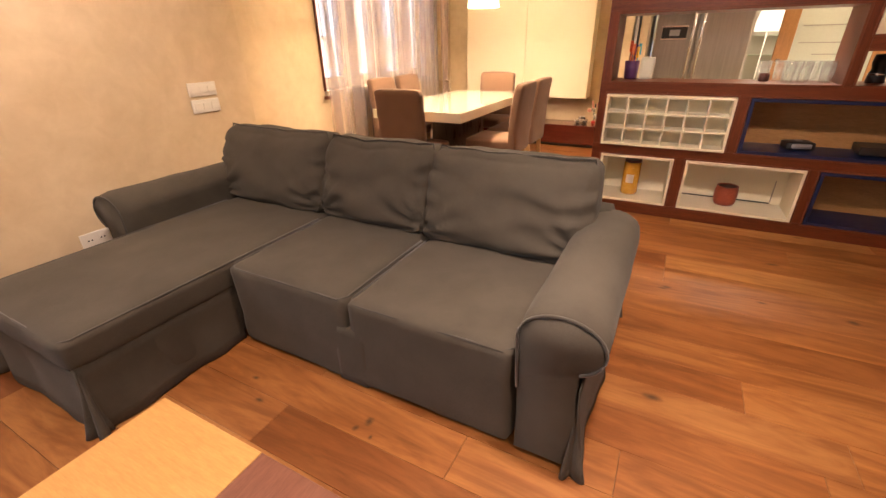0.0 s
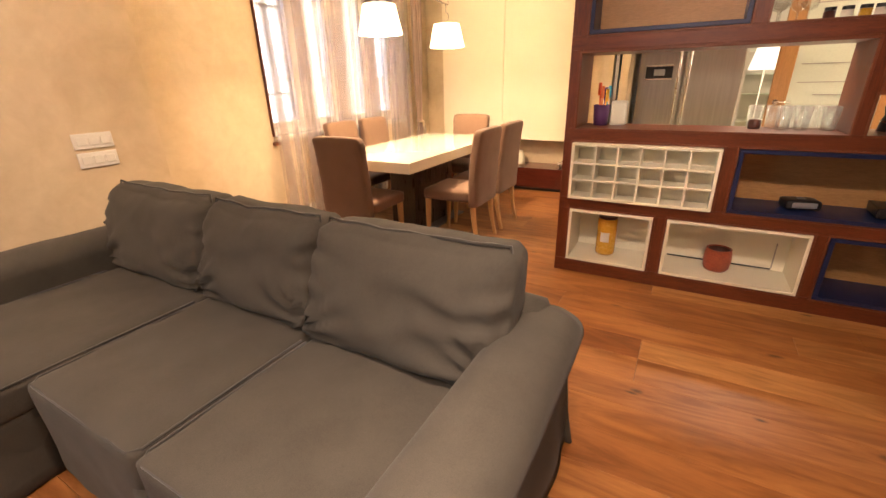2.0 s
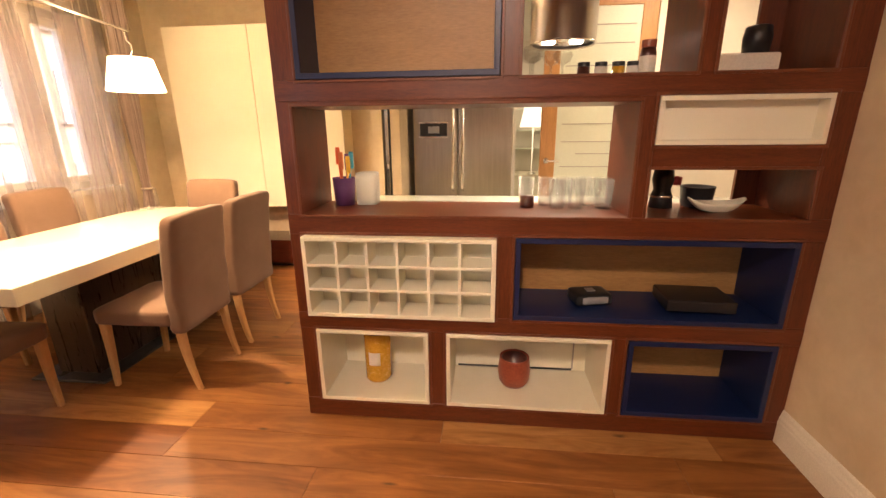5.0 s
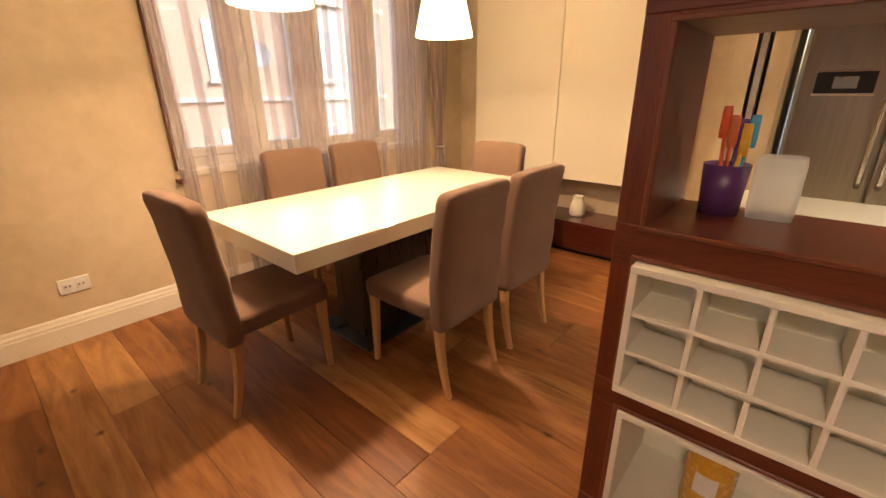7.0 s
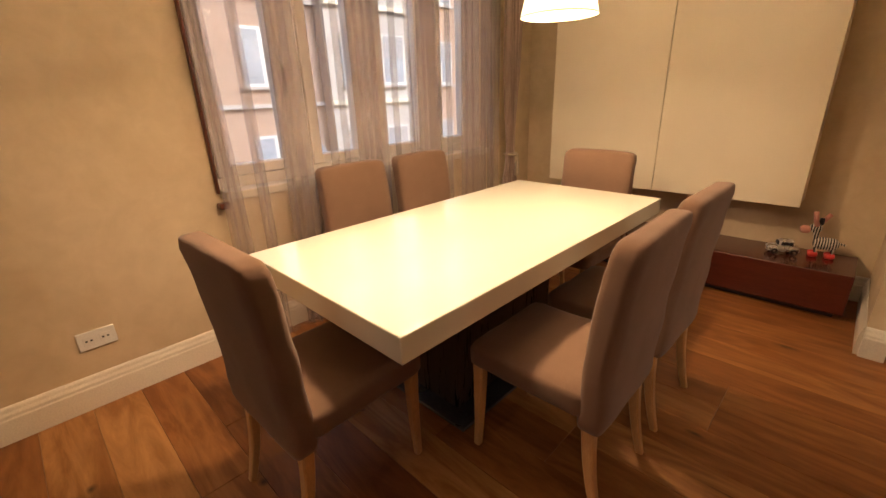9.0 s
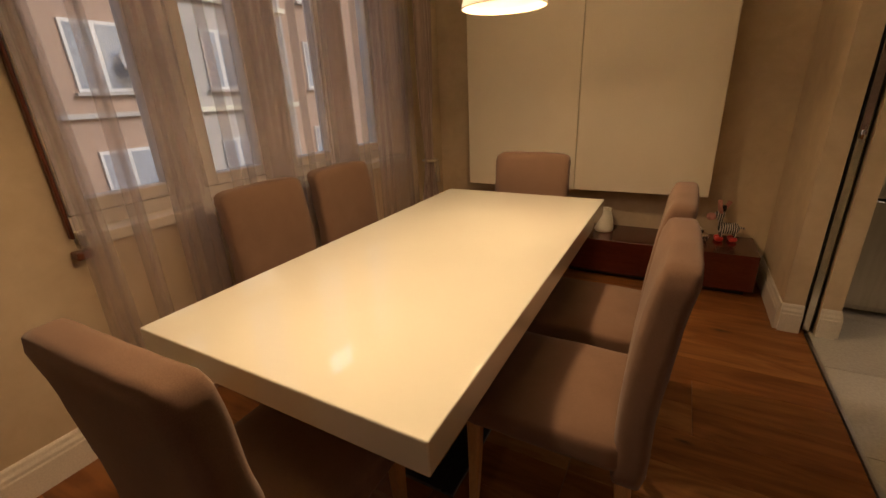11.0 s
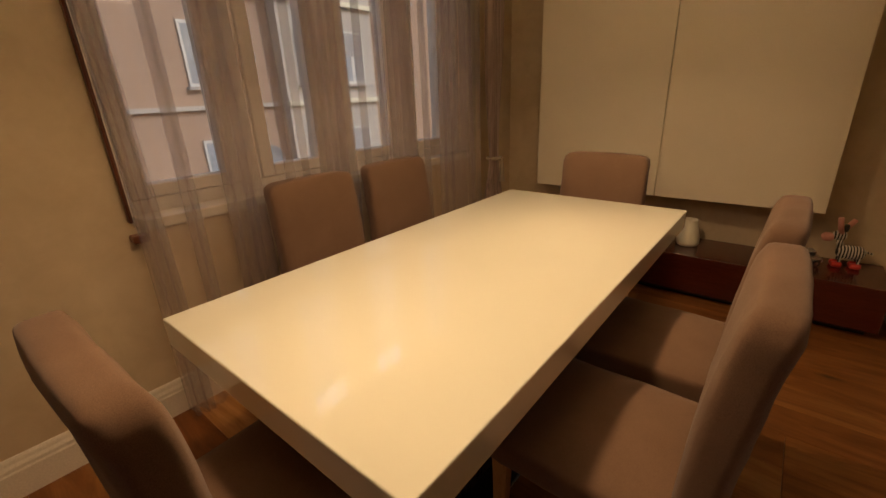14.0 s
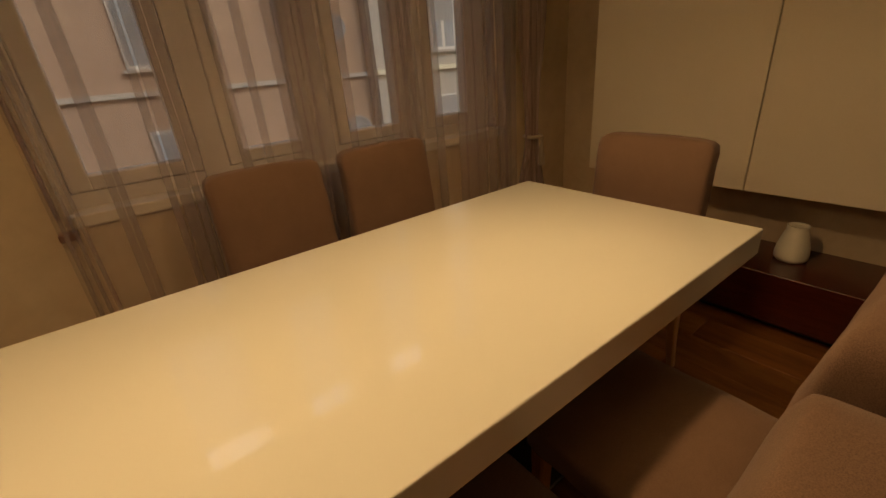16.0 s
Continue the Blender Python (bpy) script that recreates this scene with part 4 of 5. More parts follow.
bb = part("bowl", lathe(((0.0, 0), (0.058, 0.0), (0.064, 0.02), (0.070, 0.085), (0.071, 0.092), (0.066, 0.092), (0.056, 0.012), (0.0, 0.01)), 28, False), BLACK, None, "", True)
bb.matrix_world = pose(1.475, 4.26, 1.01)
tagged(bb, "deep black bowl behind the white one", "bowl")
kt = thing("coffee_grinder", "black grinder with a red side and steel parts", "grinder", (1.315, 4.24, 1.01))
part("body", lathe(((0.0, 0), (0.05, 0), (0.045, 0.05), (0.035, 0.08), (0.045, 0.12), (0.04, 0.165), (0.0, 0.17)), 20, False), BLACK, kt, smooth=True)
part("knob", lathe(((0.0, 0), (0.018, 0), (0.02, 0.035), (0.0, 0.04)), 14, False), RED, kt, "red knob", True).location = (0.055, -0.01, 0.10)
part("collar", lathe(((0.046, 0.045), (0.048, 0.05), (0.046, 0.055)), 20, False), CHROME, kt, smooth=True)

# upper niches
for x, y, h, r in ((0.72, 4.20, 0.13, 0.045), (0.80, 4.25, 0.12, 0.04), (0.70, 4.10, 0.10, 0.04), (0.83, 4.14, 0.10, 0.04)):
    g = part("wine_glass", lathe(((0.0, 0), (r * 0.8, 0), (r * 0.75, 0.003), (0.005, 0.008), (0.005, h * 0.5), (r * 0.7, h * 0.62), (r, h * 0.85), (r * 0.85, h)), 18, False), CLEAR, None, "", True)
    g.matrix_world = pose(x, y, 1.55)
    tagged(g, "clear stemmed glass in the upper niche", "glass", "glasses in the upper niche")
for k, x in enumerate((0.93, 1.0, 1.07, 1.13)):
    sj = thing("spice_jar", "small glass spice jar with a dark lid", "jar", (x, 4.22, 1.55), group="spice jars")
    part("jar", lathe(((0.0, 0), (0.024, 0), (0.026, 0.006), (0.026, 0.05), (0.0, 0.052)), 16, False), (DARK_JAM, PAPER, AMBER, PAPER)[k], sj, smooth=True)
    part("lid", lathe(((0.0, 0.052), (0.025, 0.052), (0.025, 0.068), (0.0, 0.068)), 16, False), BLACK, sj)
bt = thing("sauce_bottle", "bottle with an orange cap and pale label", "bottle", (1.17, 4.18, 1.55))
part("bottle", lathe(((0.0, 0), (0.03, 0), (0.031, 0.09), (0.026, 0.11), (0.0, 0.112)), 18, False), DARK_JAM, bt, smooth=True)
part("label", lathe(((0.0312, 0.02), (0.0318, 0.08)), 18, False), PAPER, bt)
part("cap", lathe(((0.0, 0.112), (0.028, 0.112), (0.028, 0.140), (0.0, 0.142)), 18, False), RUST, bt, "orange cap")
tray = part("tray", box(-0.13, 0.13, -0.07, 0.07, 0, 0.075, 0.008, 2), TRIM, None)
tray.matrix_world = pose(1.50, 4.18, 1.55)
tagged(tray, "cream storage box with a plain lid", "box")
kp = part("black_pot", lathe(((0.0, 0), (0.045, 0), (0.05, 0.06), (0.044, 0.10), (0.03, 0.105), (0.0, 0.105)), 20, False), BLACK, None, "", True)
kp.matrix_world = pose(1.57, 4.18, 1.625)
tagged(kp, "small black pot on the cream box", "pot")

# ---- kitchen ----
top = part("worktop", box(-0.20, 2.9, 4.35, 4.98, 0.90, 0.94, 0.004), GLOSS_WHITE)
tagged(top, "white kitchen worktop behind the shelf wall", "worktop")
for k in range(5):
    x0 = -0.18 + k * 0.616
    unit = thing("kitchen_cabinet", "white base cabinet under the worktop", "cabinet", group="kitchen base cabinets")
    part("body", box(x0, x0 + 0.612, 4.36, 4.93, 0.10, 0.90), WHITE_BOX, unit)
    part("door", box(x0 + 0.002, x0 + 0.610, 4.931, 4.95, 0.105, 0.895, 0.002), WHITE_BOX, unit)
    part("plinth", box(x0, x0 + 0.612, 4.40, 4.90, 0.0, 0.10), WHITE_BOX, unit)

hood = thing("extractor_hood", "round brushed steel extractor hood with two lit lamps above the worktop", "hood", (0.91, 4.70, 0))
part("body", lathe(((0.150, 1.770), (0.162, 1.766), (0.165, 1.772), (0.165, 2.62), (0.160, 2.62), (0.160, 1.80), (0.0, 1.80)), 48, False), STEEL, hood, smooth=True)
part("rim", tube([(0.163 * math.cos(a), 0.163 * math.sin(a), 1.769) for a in [2 * math.pi * k / 48 for k in range(48)]], 0.004, 8, True), CHROME, hood, "polished rim", True)
part("filter", lathe(((0.0, 1.785), (0.155, 1.785), (0.155, 1.79), (0.0, 1.79)), 36, False), SATIN, hood)
for sx in (-0.07, 0.07):
    part("lamp", lathe(((0.0, 1.774), (0.032, 1.774), (0.036, 1.784), (0.0, 1.7845)), 20, False), HOOD_LAMP, hood, "lit round lamp").location = (sx, 0, 0)

fr = thing("fridge", "large brushed steel fridge with two doors and a lower drawer", "fridge")
part("body", box(-0.135, 0.755, 6.25, 6.88, 0.02, 1.79), STEEL, fr)
for x0, x1, hx in ((-0.137, 0.262, 0.225), (0.272, 0.757, 0.312)):
    d = part("door", box(x0, x1, 6.19, 6.248, 0.69, 1.79, 0.010, 2), STEEL, fr)
    part("handle", tube(((hx, 6.19, 0.80), (hx, 6.15, 0.83), (hx, 6.15, 1.72), (hx, 6.19, 1.75)), 0.014, 10), CHROME, d, smooth=True)
dd = part("drawer", box(-0.137, 0.757, 6.19, 6.248, 0.06, 0.68, 0.010, 2), STEEL, fr)
part("handle", tube(((-0.02, 6.19, 0.61), (-0.0, 6.15, 0.61), (0.62, 6.15, 0.61), (0.64, 6.19, 0.61)), 0.014, 10), CHROME, dd, smooth=True)
disp = part("dispenser", box(-0.075, 0.17, 6.184, 6.189, 1.29, 1.40, 0.002), BLACK, fr, "black display panel")
part("display_frame", box(-0.08, 0.175, 6.182, 6.189, 1.40, 1.412), CHROME, disp)
part("display_frame", box(-0.08, 0.175, 6.182, 6.189, 1.278, 1.29), CHROME, disp)
part("screen", box(0.0, 0.10, 6.181, 6.1835, 1.315, 1.375), SILVER, disp, "grey screen")
for x in (-0.1, 0.72):
    part("foot", box(x - 0.02, x + 0.02, 6.30, 6.80, 0, 0.02), BLACK, fr)

con2 = thing("console_cabinet", "white console cabinet in the back hall", "cabinet", (1.15, 9.15, 0))
part("body", box(-0.5, 0.6, -0.22, 0.22, 0.05, 0.63), WHITE_BOX, con2)
part("top", box(-0.52, 0.62, -0.24, 0.24, 0.63, 0.66, 0.004), WHITE_BOX, con2)
part("plinth", box(-0.48, 0.58, -0.2, 0.2, 0.0, 0.05), WHITE_BOX, con2)
tl = thing("table_lamp", "lit table lamp with a cone shade on the console", "lamp", (1.21, 8.95, 0.66))
part("base", lathe(((0.0, 0), (0.07, 0), (0.07, 0.015), (0.012, 0.03), (0.010, 0.72), (0.0, 0.72)), 20, False), CHROME, tl, smooth=True)
part("shade", lathe(((0.20, 0.70), (0.125, 1.06), (0.123, 1.06), (0.198, 0.70)), 28, False), SHADE_FAR, tl, "lit cream shade", True)
wsh = thing("wall_shelf", "pale glass wall shelves above the console", "shelf")
for z in (1.02, 1.30, 1.62):
    part("board", box(0.62, 1.6, 9.2, 9.4, z, z + 0.015), FROST, wsh)

# ---- sofa ----
sofa = thing("corner_sofa", "grey slipcovered corner sofa with a chaise and rolled arms", "sofa")


def skirt(path, z1, flare, seed, name="skirt"):
    """A loose cloth skirt along a floor line, flaring and waving towards its hem."""
    b = bmesh.new()
    pts = []
    for (ax, ay), (bx, by) in zip(path, path[1:]):
        n = max(2, int(math.hypot(bx - ax, by - ay) / 0.03))
        for k in range(n):
            pts.append((ax + (bx - ax) * k / n, ay + (by - ay) * k / n, by - ay, -(bx - ax)))
    ax, ay = path[-1]
    pts.append((ax, ay, pts[-1][2], pts[-1][3]))
    grid = []
    for j in range(7):
        f = j / 6
        row = []
        for k, (x, y, nx, ny) in enumerate(pts):
            l = math.hypot(nx, ny)
            fold = math.sin((x + y) * 17 + seed + 2.2 * noise.noise(Vector((x * 4, y * 4, seed))) + 1.6 * f)
            o = flare * (1 - f) ** 1.5 + (1 - f) * (0.012 * noise.noise(Vector((x * 6 + seed, y * 6, f * 1.5))) + 0.009 * fold)
            row.append(b.verts.new((x + nx / l * o, y + ny / l * o, 0.004 + z1 * f)))
        grid.append(row)
    for a, c in zip(grid, grid[1:]):
        for k in range(len(a) - 1):
            b.faces.new((a[k], a[k + 1], c[k + 1], c[k]))
    ob = part(name, b, SOFA, sofa, smooth=True)
    ob.modifiers.new("thick", "SOLIDIFY").thickness = 0.004
    return ob


def piping(points, parent, r=0.005):
    part("piping", tube(points, r, 6), SOFA_DARK, parent, "dark piping", True)


part("base", soft_box(-1.44, -0.05, 1.44, 2.40, 0.03, 0.30, 0.03, 4), SOFA, sofa, smooth=True)
part("base", soft_box(-2.22, -1.44, 0.80, 2.40, 0.03, 0.30, 0.03, 4), SOFA, sofa, smooth=True)
part("back_frame", soft_box(-2.40, 0.07, 2.24, 2.42, 0.03, 0.62, 0.05, 10, (0, 0.01, 0), 0.004, 2), SOFA, sofa, smooth=True)
for k, (x0, x1, y0) in enumerate(((-1.425, -0.757, 1.392), (-0.753, -0.075, 1.392), (-2.225, -1.432, 0.755))):
    c = part(("seat_cushion", "seat_cushion", "chaise_cushion")[k], soft_box(x0, x1, y0, 2.12, 0.285 if k == 2 else 0.006, 0.418, 0.03, 18, (0.004, 0.004, 0.016), 0.007, 3.0 + k * 5, 5), SOFA, sofa, smooth=True)
    e = 0.010
    piping([(x0 + e, 2.0, 0.412), (x0 + e, y0 + 0.04, 0.408), (x0 + 0.04, y0 + e, 0.404), (x1 - 0.04, y0 + e, 0.404), (x1 - e, y0 + 0.04, 0.408), (x1 - e, 2.0, 0.412)], c)
    if k == 2:
        piping([(x0 + 0.03, y0 + 0.012, 0.293), (x1 - 0.03, y0 + 0.012, 0.293)], c)


def back_cushion(x0, x1, z1, seed, lean, y=2.02):
    """A loose feather cushion, creased at its corners and sunk in its middle."""
    z0 = 0.412
    b = soft_box(x0, x1, y, y + 0.20, z0, z1, 0.055, 28, (0.014, 0.055, 0.014), 0.012, seed, 5.5)
    cx, hw = (x0 + x1) / 2, (x1 - x0) / 2
    for v in b.verts:
        f = (v.co.z - z0) / (z1 - z0)
        u = (v.co.x - cx) / hw
        front = max(0.0, (y + 0.10 - v.co.y) / 0.10)
        # folds that run in from the lower corners and the seams
        for sx in (-1, 1):
            d = math.hypot((u - sx) * hw, (f - 0.12) * 0.4)
            a = math.atan2(f - 0.12, (sx - u) * sx + 1e-4)
            v.co.y += front * 0.020 * math.exp(-(d / 0.17) ** 2) * math.sin(a * 15 + seed + sx)
        dent = math.exp(-((u - 0.1) / 0.35) ** 2 - ((f - 0.5) / 0.22) ** 2)
        v.co.y += front * 0.016 * dent
        v.co.y += front * 0.006 * math.sin(14 * f + 5 * noise.noise(Vector((u * 1.5 + seed, f * 2, 0)))) * (0.3 + abs(u))
        if abs(u) > 0.72 and 0.1 < f < 0.86:
            v.co.y += front * 0.010 * (abs(u) - 0.72) / 0.28 * math.sin(f * 34 + seed * 3 + 4 * noise.noise(Vector((f * 5, seed, u))))
        v.co.y += lean * f
        v.co.z -= 0.014 * f * (1 - u * u) * (0.6 + noise.noise(Vector((seed, u * 1.7, 0))))
        v.co.z += 0.010 * f * abs(u) ** 6
    c = part("back_cushion", b, SOFA, sofa, smooth=True)
    seam = []
    for k in range(13):
        u = -0.93 + 1.86 * k / 12
        seam.append((cx + u * hw, y + 0.06 + lean, z1 - 0.010 - 0.014 * (1 - u * u) * (0.6 + noise.noise(Vector((seed, u * 1.7, 0)))) + 0.024 + 0.003 * math.sin(k * 2.1 + seed)))
    piping([(x0 + 0.012, y + 0.05 + lean * 0.5, z0 + (z1 - z0) * 0.5), (x0 + 0.014, y + 0.06 + lean * 0.9, z1 - 0.04)] + seam + [(x1 - 0.014, y + 0.06 + lean * 0.9, z1 - 0.04), (x1 - 0.012, y + 0.05 + lean * 0.5, z0 + (z1 - z0) * 0.5)], c, 0.006)
    return c


back_cushion(-2.31, -1.465, 0.835, 2.0, 0.13, 2.03)
back_cushion(-1.46, -0.775, 0.83, 9.0, 0.13, 2.02)
back_cushion(-0.785, 0.0, 0.825, 15.0, 0.16, 2.00)


def sofa_arm(cx, y0, y1, side):
    """A rolled arm: straight inside, rolled over to the outer side (side: 1 or -1 in x)."""
    roll = [(0.004 + 0.132 * math.cos(math.radians(-60 + 240 * k / 19)), 0.512 + 0.102 * math.sin(math.radians(-60 + 240 * k / 19))) for k in range(20)]
    pr = [(0.080, 0.03), (0.080, 0.15), (0.070, 0.28), (0.062, 0.39)] + roll + [(-0.118, 0.36), (-0.115, 0.20), (-0.115, 0.03)]
    b = bmesh.new()
    rows = []
    m = 16
    for j in range(m + 1):
        f = j / m
        e = (1 - min(1, f * 14)) ** 2 * 0.05 + (max(0.0, f - 0.8) / 0.2) ** 2 * 0.16
        row = []
        for x, z in pr:
            y = y0 + (y1 - y0) * f
            n = noise.noise(Vector((x * 9 + cx, y * 5, z * 6))) * 0.007
            zz = z if z < 0.30 else 0.30 + (z - 0.30) * (1 - e)
            row.append(b.verts.new((cx + side * (x * (1 - e * 0.5) + n), y + n * 0.4, zz + n * min(1, z * 4))))
        rows.append(row)
    for a, c in zip(rows, rows[1:]):
        for k in range(len(a) - 1):
            b.faces.new((a[k], a[k + 1], c[k + 1], c[k]))
    b.faces.new(rows[0])
    b.faces.new(rows[-1][::-1])
    bmesh.ops.recalc_face_normals(b, faces=list(b.faces))
    arm = part("armrest", b, SOFA, sofa, "rolled armrest", True)
    piping([(cx + side * x * 0.975, y0 - 0.002, 0.30 + (z - 0.30) * 0.955) for x, z in [(-0.118, 0.30)] + roll[::-1]], arm, 0.005)
    return arm


sofa_arm(0.058, 1.385, 2.42, 1)
sofa_arm(-2.345, 1.40, 2.42, -1)
part("front_cover", soft_box(-0.83, -0.68, 1.3905, 1.46, 0.006, 0.285, 0.006, 6), SOFA, sofa, smooth=True)
skirt([(-1.442, 0.765), (-1.442, 1.40)], 0.295, 0.012, 11)
skirt([(-2.19, 0.768), (-1.44, 0.768)], 0.295, 0.018, 17)
skirt([(-2.20, 1.42), (-2.20, 0.768)], 0.295, 0.018, 23)
skirt([(0.135, 1.38), (0.135, 2.42)], 0.36, 0.03, 37)
skirt([(0.13, 2.425), (-2.42, 2.425)], 0.40, 0.02, 41)


def corner_fan(cx, cy, mid, height, spread):
    """A box pleat that opens like a fan round a corner of the skirt; mid: the way that it faces, in degrees."""
    b = bmesh.new()
    grid = []
    for j in range(9):
        f = j / 8
        row = []
        for k in range(25):
            u = k / 24
            a = radians(mid - 100 + 200 * u)
            fold = 0.5 - 0.5 * math.cos(2 * math.pi * 2.5 * u)
            r = 0.004 + (1 - f) ** 1.3 * spread * (0.35 + 0.65 * fold) * math.sin(math.pi * u) ** 0.5
            row.append(b.verts.new((cx + r * math.cos(a), cy + r * math.sin(a), 0.004 + height * f)))
        grid.append(row)
    for lo, hi in zip(grid, grid[1:]):
        for k in range(24):
            b.faces.new((lo[k], lo[k + 1], hi[k + 1], hi[k]))
    ob = part("pleat", b, SOFA, sofa, "corner pleat of the skirt", True)
    ob.modifiers.new("thick", "SOLIDIFY").thickness = 0.004


for cx, cy, mid, h, w in ((0.135, 1.40, -50, 0.30, 0.065), (-1.445, 0.775, -45, 0.285, 0.075), (-2.20, 0.775, -135, 0.285, 0.06), (0.135, 2.40, 45, 0.30, 0.06)):
    corner_fan(cx, cy, mid, h, w)

# ---- coffee table ----
ct = thing("coffee_table", "low square coffee table in a light and dark wood checker", "coffee table")
part("body", box(-1.05, -0.16, -0.045, 0.843, 0.03, 0.255, 0.003), BROWN_WOOD, ct)
for i in range(2):
    for j in range(2):
        x0, y0 = -1.06 + 0.45 * i, -0.05 + 0.45 * j
        light = (i + j) % 2 == 1
        part("top_square", box(x0 + 0.0005, x0 + 0.4495, y0 + 0.0005, y0 + 0.4495, 0.2555, 0.278, 0.0015), YELLOW_WOOD if light else BROWN_WOOD, ct, "light beech veneer square" if light else "dark rosewood veneer square")
part("plinth", box(-1.0, -0.21, 0.0, 0.79, 0.0, 0.03), BLACK, ct)


# ---- sockets and switches ----
def socket(name, x, y, z, w, h, label, category, cells):
    s = thing(name, label, category, (x, y, z), 90)
    part("plate", box(-w / 2, w / 2, -0.010, 0.0, -h / 2, h / 2, 0.003, 2), SOCKET, s)
    for k in range(cells):
        cx = (k - (cells - 1) / 2) * (w - 0.02) / cells
        if category == "socket":
            c = part("insert", box(cx - 0.020, cx + 0.020, -0.0125, -0.0105, -0.020, 0.020, 0.0008), SOCKET, s)
            for d in (-0.009, 0.009):
                part("pin_hole", box(cx + d - 0.004, cx + d + 0.004, -0.0135, -0.0126, -0.004, 0.004), BLACK, c)
        else:
            part("rocker", box(cx - 0.024, cx + 0.024, -0.015, -0.0105, -0.022, 0.022, 0.0015), SOCKET, s)


socket("light_switch", -2.60, 2.275, 1.045, 0.20, 0.085, "white switch plate with a row of rockers", "switch", 3)
socket("light_switch", -2.60, 2.275, 0.940, 0.20, 0.085, "white switch plate with a row of rockers", "switch", 3)
socket("wall_socket", -2.60, 1.395, 0.315, 0.15, 0.085, "white double wall socket", "socket", 2)
socket("wall_socket", WX, 3.18, 0.33, 0.14, 0.085, "white double wall socket", "socket", 2)

# ---- striped toy on the bench ----
STRIPE = bpy.data.materials.new("zebra_stripes")
_t, _b = nodes_of(STRIPE)
_w = node(_t, "ShaderNodeTexWave", Scale=24.0, Distortion=1.5)
_t.links.new(coords(_t), _w.inputs["Vector"])
_t.links.new(ramp(_t, _w.outputs[1], ((0.45, (0.02, 0.02, 0.02)), (0.55, (0.62, 0.58, 0.5)))), _b.inputs["Base Color"])
_b.inputs["Roughness"].default_value = 0.6
PINK = surface("pink_felt", (0.55, 0.25, 0.20), (0.65, 0.32, 0.26), 0.8, 20, 200, 0.1)
fig = bmesh.new()
pieces = ((soft_box(-0.055, 0.07, -0.037, 0.037, 0.050, 0.125, 0.034, 8), 0), (tube(((-0.04, 0, 0.10), (-0.055, 0, 0.17)), 0.015, 10), 0), (soft_box(-0.088, -0.025, -0.026, 0.026, 0.152, 0.205, 0.024, 6), 0),
          (soft_box(-0.132, -0.078, -0.029, 0.029, 0.142, 0.188, 0.021, 6), 1), (tube(((-0.055, -0.012, 0.195), (-0.068, -0.024, 0.235), (-0.078, -0.034, 0.285)), 0.013, 10), 1), (tube(((-0.045, 0.012, 0.195), (-0.025, 0.028, 0.225), (0.0, 0.042, 0.262)), 0.013, 10), 1),
          (tube(((0.06, 0, 0.10), (0.10, 0, 0.09)), 0.006, 8), 0), (soft_box(-0.05, -0.025, -0.008, 0.018, 0.20, 0.245, 0.01, 4), 3))
for x in (-0.035, 0.045):
    for y in (-0.02, 0.02):
        pieces += ((tube(((x, y, 0.07), (x, y, 0.02)), 0.007, 8), 0), (soft_box(x - 0.032, x + 0.018, y - 0.018, y + 0.018, 0.0, 0.032, 0.014, 5), 2))
for p, slot in pieces:
    for f in p.faces:
        f.material_index = slot
    join(fig, p)
zeb = part("toy_figurine", fig, (STRIPE, PINK, RED, BLACK), None, "", True)
zeb.matrix_world = pose(-0.69, 6.48, 0.285, 0, 0, 8)
tagged(zeb, "striped toy figurine with red shoes on the low bench", "figurine")

# ---- outside ----
FACADE = surface("orange_render", (0.40, 0.265, 0.19), (0.47, 0.325, 0.24), 0.9, 1.5, 60, 0.2, world_space=True)
PALE = surface("pale_render", (0.45, 0.42, 0.38), (0.52, 0.49, 0.45), 0.9, 1.5, 60, 0.2, world_space=True)
# House panes: the sky's reflection is put into their pale blue-grey colour.
SKY_TINT_GLASS = surface("sky_tinted_house_glass", (0.22, 0.26, 0.31), (0.42, 0.47, 0.53), 0.08, 1.2, 10, 0.0, world_space=True)
BLIND = surface("roller_blind", (0.30, 0.30, 0.31), (0.38, 0.38, 0.39), 0.7, 2, 100, 0.1)
ASPHALT = surface("asphalt", (0.04, 0.04, 0.042), (0.06, 0.06, 0.062), 0.9, 2, 80, 0.4, world_space=True)
g = part("ground", box(-1500, 1500, -1500, 1500, -6.3, -6.2), ASPHALT)
tagged(g, "grey asphalt ground of the street below", "ground", kind="structure")
house = thing("apartment_building", "orange rendered apartment building with pale bays across the street", "building")
FX = -13.8
EAVES = 6.6
part("wall", box(FX - 6, FX, -14, 11.0, -6.2, EAVES), FACADE, house)
part("wall", box(FX - 6, FX, 14.6, 40, -6.2, EAVES), FACADE, house, "orange rendered wall")
part("wall", box(FX - 6, FX + 0.5, 11.0, 14.6, -6.2, EAVES), PALE, house, "pale projecting bay")
part("roof", box(FX - 6.3, FX + 0.8, -14.3, 40.3, EAVES, EAVES + 0.4, 0.05), PALE, house)
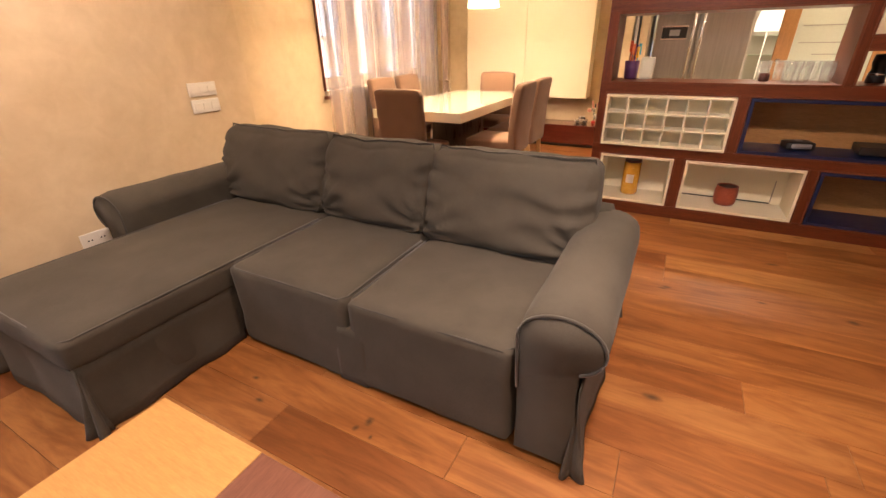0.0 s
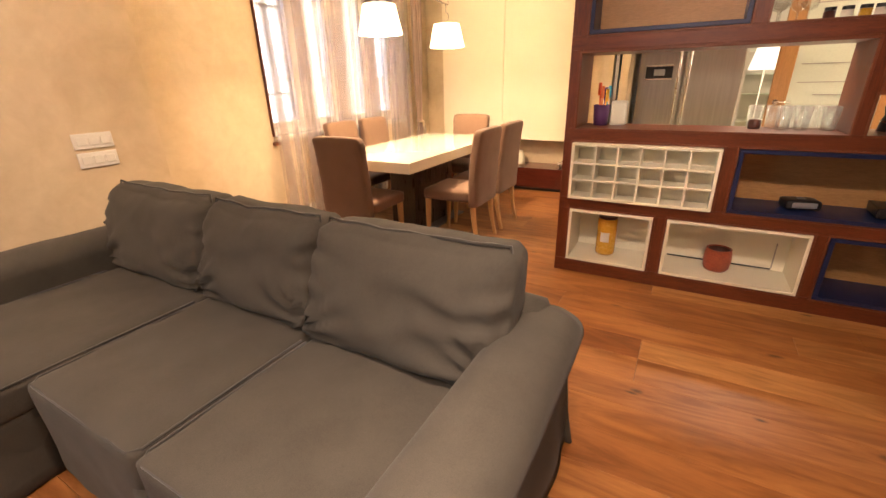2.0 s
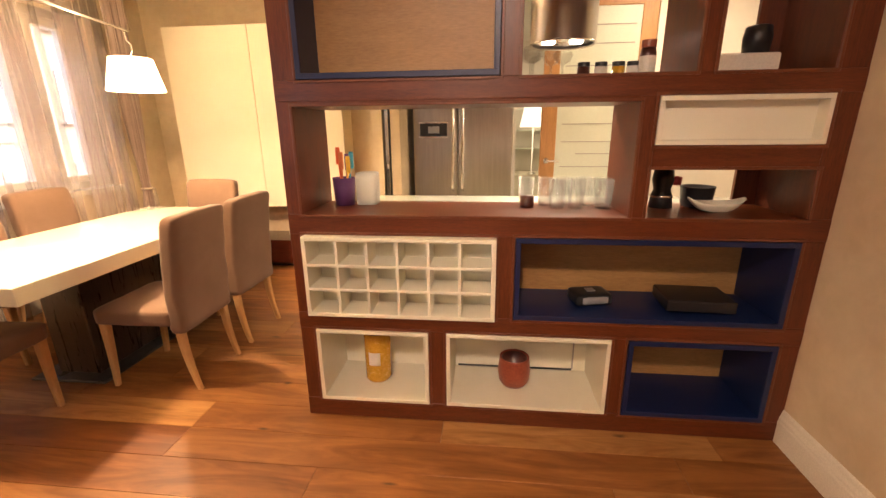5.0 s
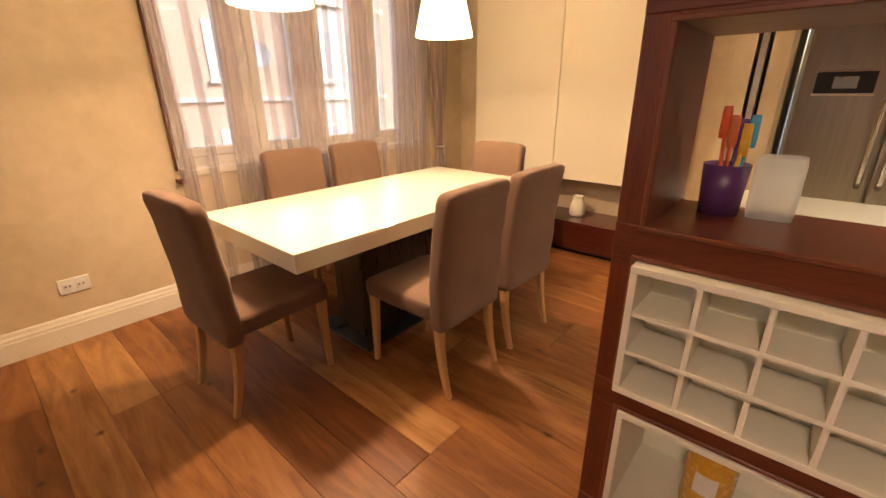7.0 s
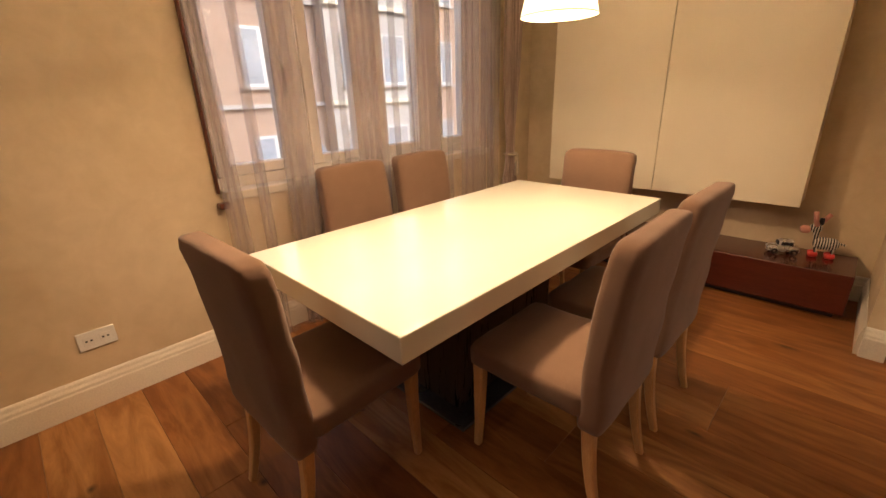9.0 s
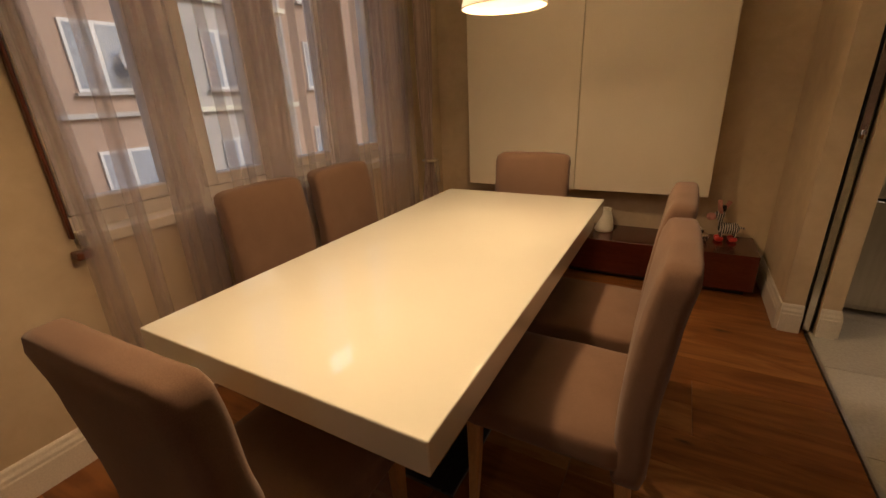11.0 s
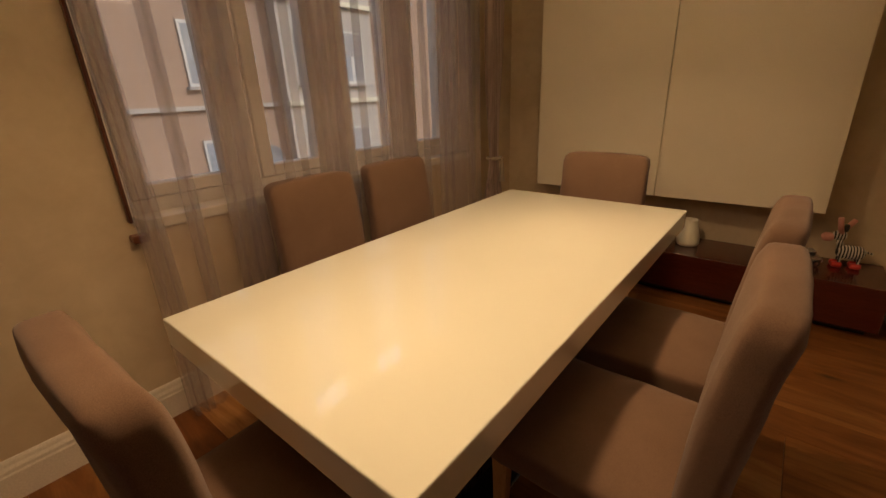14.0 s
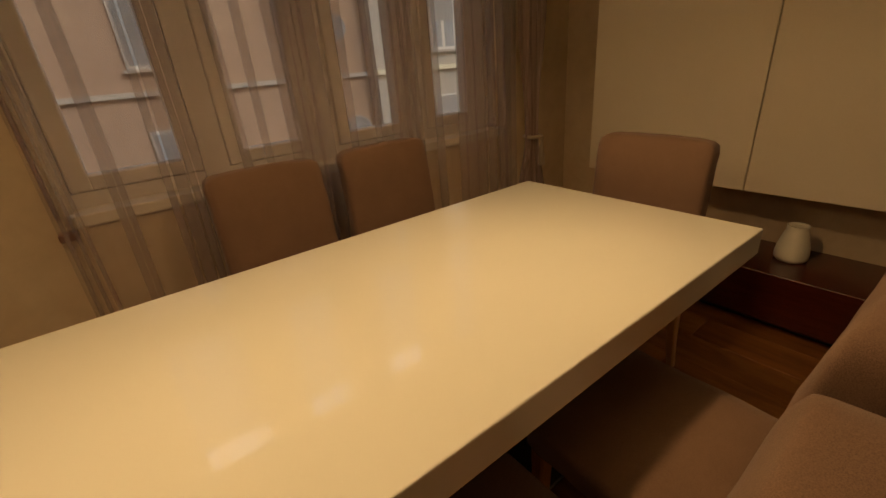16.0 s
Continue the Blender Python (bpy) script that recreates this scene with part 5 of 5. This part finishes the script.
for yc, w, fx in ((-6, 1.3, FX), (-2.0, 1.3, FX), (1.7, 1.3, FX), (5.4, 1.3, FX), (9.1, 1.3, FX), (12.0, 1.0, FX + 0.5), (13.6, 1.0, FX + 0.5), (16.5, 1.3, FX), (20.2, 1.3, FX), (24.0, 1.3, FX)):
    for zc in (-3.4, -0.5, 2.5, 5.4):
        wd = part("window", box(fx + 0.002, fx + 0.07, yc - w / 2, yc + w / 2, zc - 0.8, zc + 0.8), PVC, house, "white framed window")
        wd.active_material = PAPER_WHITE
        for s in (-1, 1):
            part("pane", box(fx + 0.071, fx + 0.078, yc + s * w / 4 - w / 4 + 0.06, yc + s * w / 4 + w / 4 - 0.06, zc - 0.72, zc + 0.72), SKY_TINT_GLASS, wd)
        if (zc + yc) % 3 < 1.6:
            part("blind", box(fx + 0.079, fx + 0.09, yc - w / 2 + 0.05, yc + w / 2 - 0.05, zc + 0.05, zc + 0.75), BLIND, wd)
        part("sill", box(fx + 0.002, fx + 0.16, yc - w / 2 - 0.08, yc + w / 2 + 0.08, zc - 0.88, zc - 0.81), PALE, wd)
for zc in (-1.8, 1.1, 4.0):
    part("cornice", box(FX + 0.002, FX + 0.14, -14, 10.99, zc, zc + 0.12), PALE, house)
    part("cornice", box(FX + 0.502, FX + 0.66, 10.95, 14.65, zc, zc + 0.14), WHITE_BOX, house, "white floor band")
ac = thing("air_conditioner", "white outdoor air conditioner unit on the facade", "air conditioner", (FX + 0.02, 7.4, -0.9))
part("body", box(0.0, 0.32, -0.42, 0.42, -0.28, 0.28, 0.02, 2), WHITE_BOX, ac)
part("grille", lathe(((0.0, 0), (0.2, 0), (0.2, 0.012), (0.0, 0.02)), 24, False), BLACK, ac).matrix_local = pose(0.321, -0.1, 0, 0, 90, 0)
for yy, zz in ((10.2, -0.4), (9.8, 2.4)):
    dish = part("satellite_dish", lathe(((0.0, 0.0), (0.15, 0.02), (0.28, 0.07), (0.38, 0.14), (0.385, 0.14), (0.28, 0.055), (0.0, -0.02)), 24, False), BLIND, None, "", True)
    dish.matrix_world = pose(FX + 0.35, yy, zz, 0, 75, -20)
    tagged(dish, "pale round satellite dish on the facade", "dish", "satellite dishes")
    part("bracket", tube(((-0.0, 0, -0.02), (0.0, 0.0, -0.33)), 0.03), STEEL, dish)

# ---- floors ----
tiles = thing("floor_kitchen", "glossy white tiled kitchen floor", "floor", kind="structure")
part("grout", box(-0.30, 3.0, 4.345, 9.4, -0.03, -0.003), GROUT, tiles)
tile_mesh = mesh_of(box(0.0, 0.597, 0.0, 0.597, -0.003, 0.0, 0.0008), TILE, False, "tile")
for i in range(6):
    for j in range(9):
        o = new("tile", tile_mesh)
        o.parent = tiles
        o.location = (-0.298 + i * 0.6, 4.347 + j * 0.6, 0)
th = part("threshold", box(-0.315, -0.298, 4.345, 5.86, -0.01, 0.003, 0.001), STEEL)
tagged(th, "thin metal threshold strip between wood and tiles", "threshold", kind="structure")

floor = thing("floor", "wide oiled oak plank floor with dark knots", "floor", kind="structure")
part("subfloor", box(-3.0, 4.6, -3.05, 6.8, -0.05, -0.0165), WENGE, floor)
PW = 0.19
plank_meshes = {}


def plank(length, mat):
    key = (round(length, 2), mat.name)
    if key not in plank_meshes:
        plank_meshes[key] = mesh_of(box(0.0006, key[0] - 0.0006, 0.0005, PW - 0.0005, -0.016, 0.0, 0.0012), mat, False, "plank")
    return plank_meshes[key]


rnd = random.Random(11)
y = -3.0
while y < 6.6:
    mid = y + PW / 2
    if mid < 2.50:
        xa, xb = -2.62, 4.55
    elif mid < 3.285:
        xa, xb = -2.95, 4.55
    elif mid < 4.0:
        xa, xb = -2.95, 1.88
    elif mid < 4.345:
        xa, xb = -2.95, -0.25
    elif mid < 5.86:
        xa, xb = -2.95, -0.316
    else:
        xa, xb = -2.95, -0.40
    x = xa
    start = rnd.choice((0.6, 0.9, 1.3, 1.7, 2.1))
    while x < xb - 0.02:
        length = round(min(start, xb - x), 2)
        if xb - x - length < 0.3:
            length = round(xb - x, 2)
        if length < 0.02:
            break
        o = new("plank", plank(length, OAK))
        o.parent = floor
        o.location = (x, y, 0)
        x += length
        start = rnd.choice((1.2, 1.5, 1.8, 2.2))
    y += PW
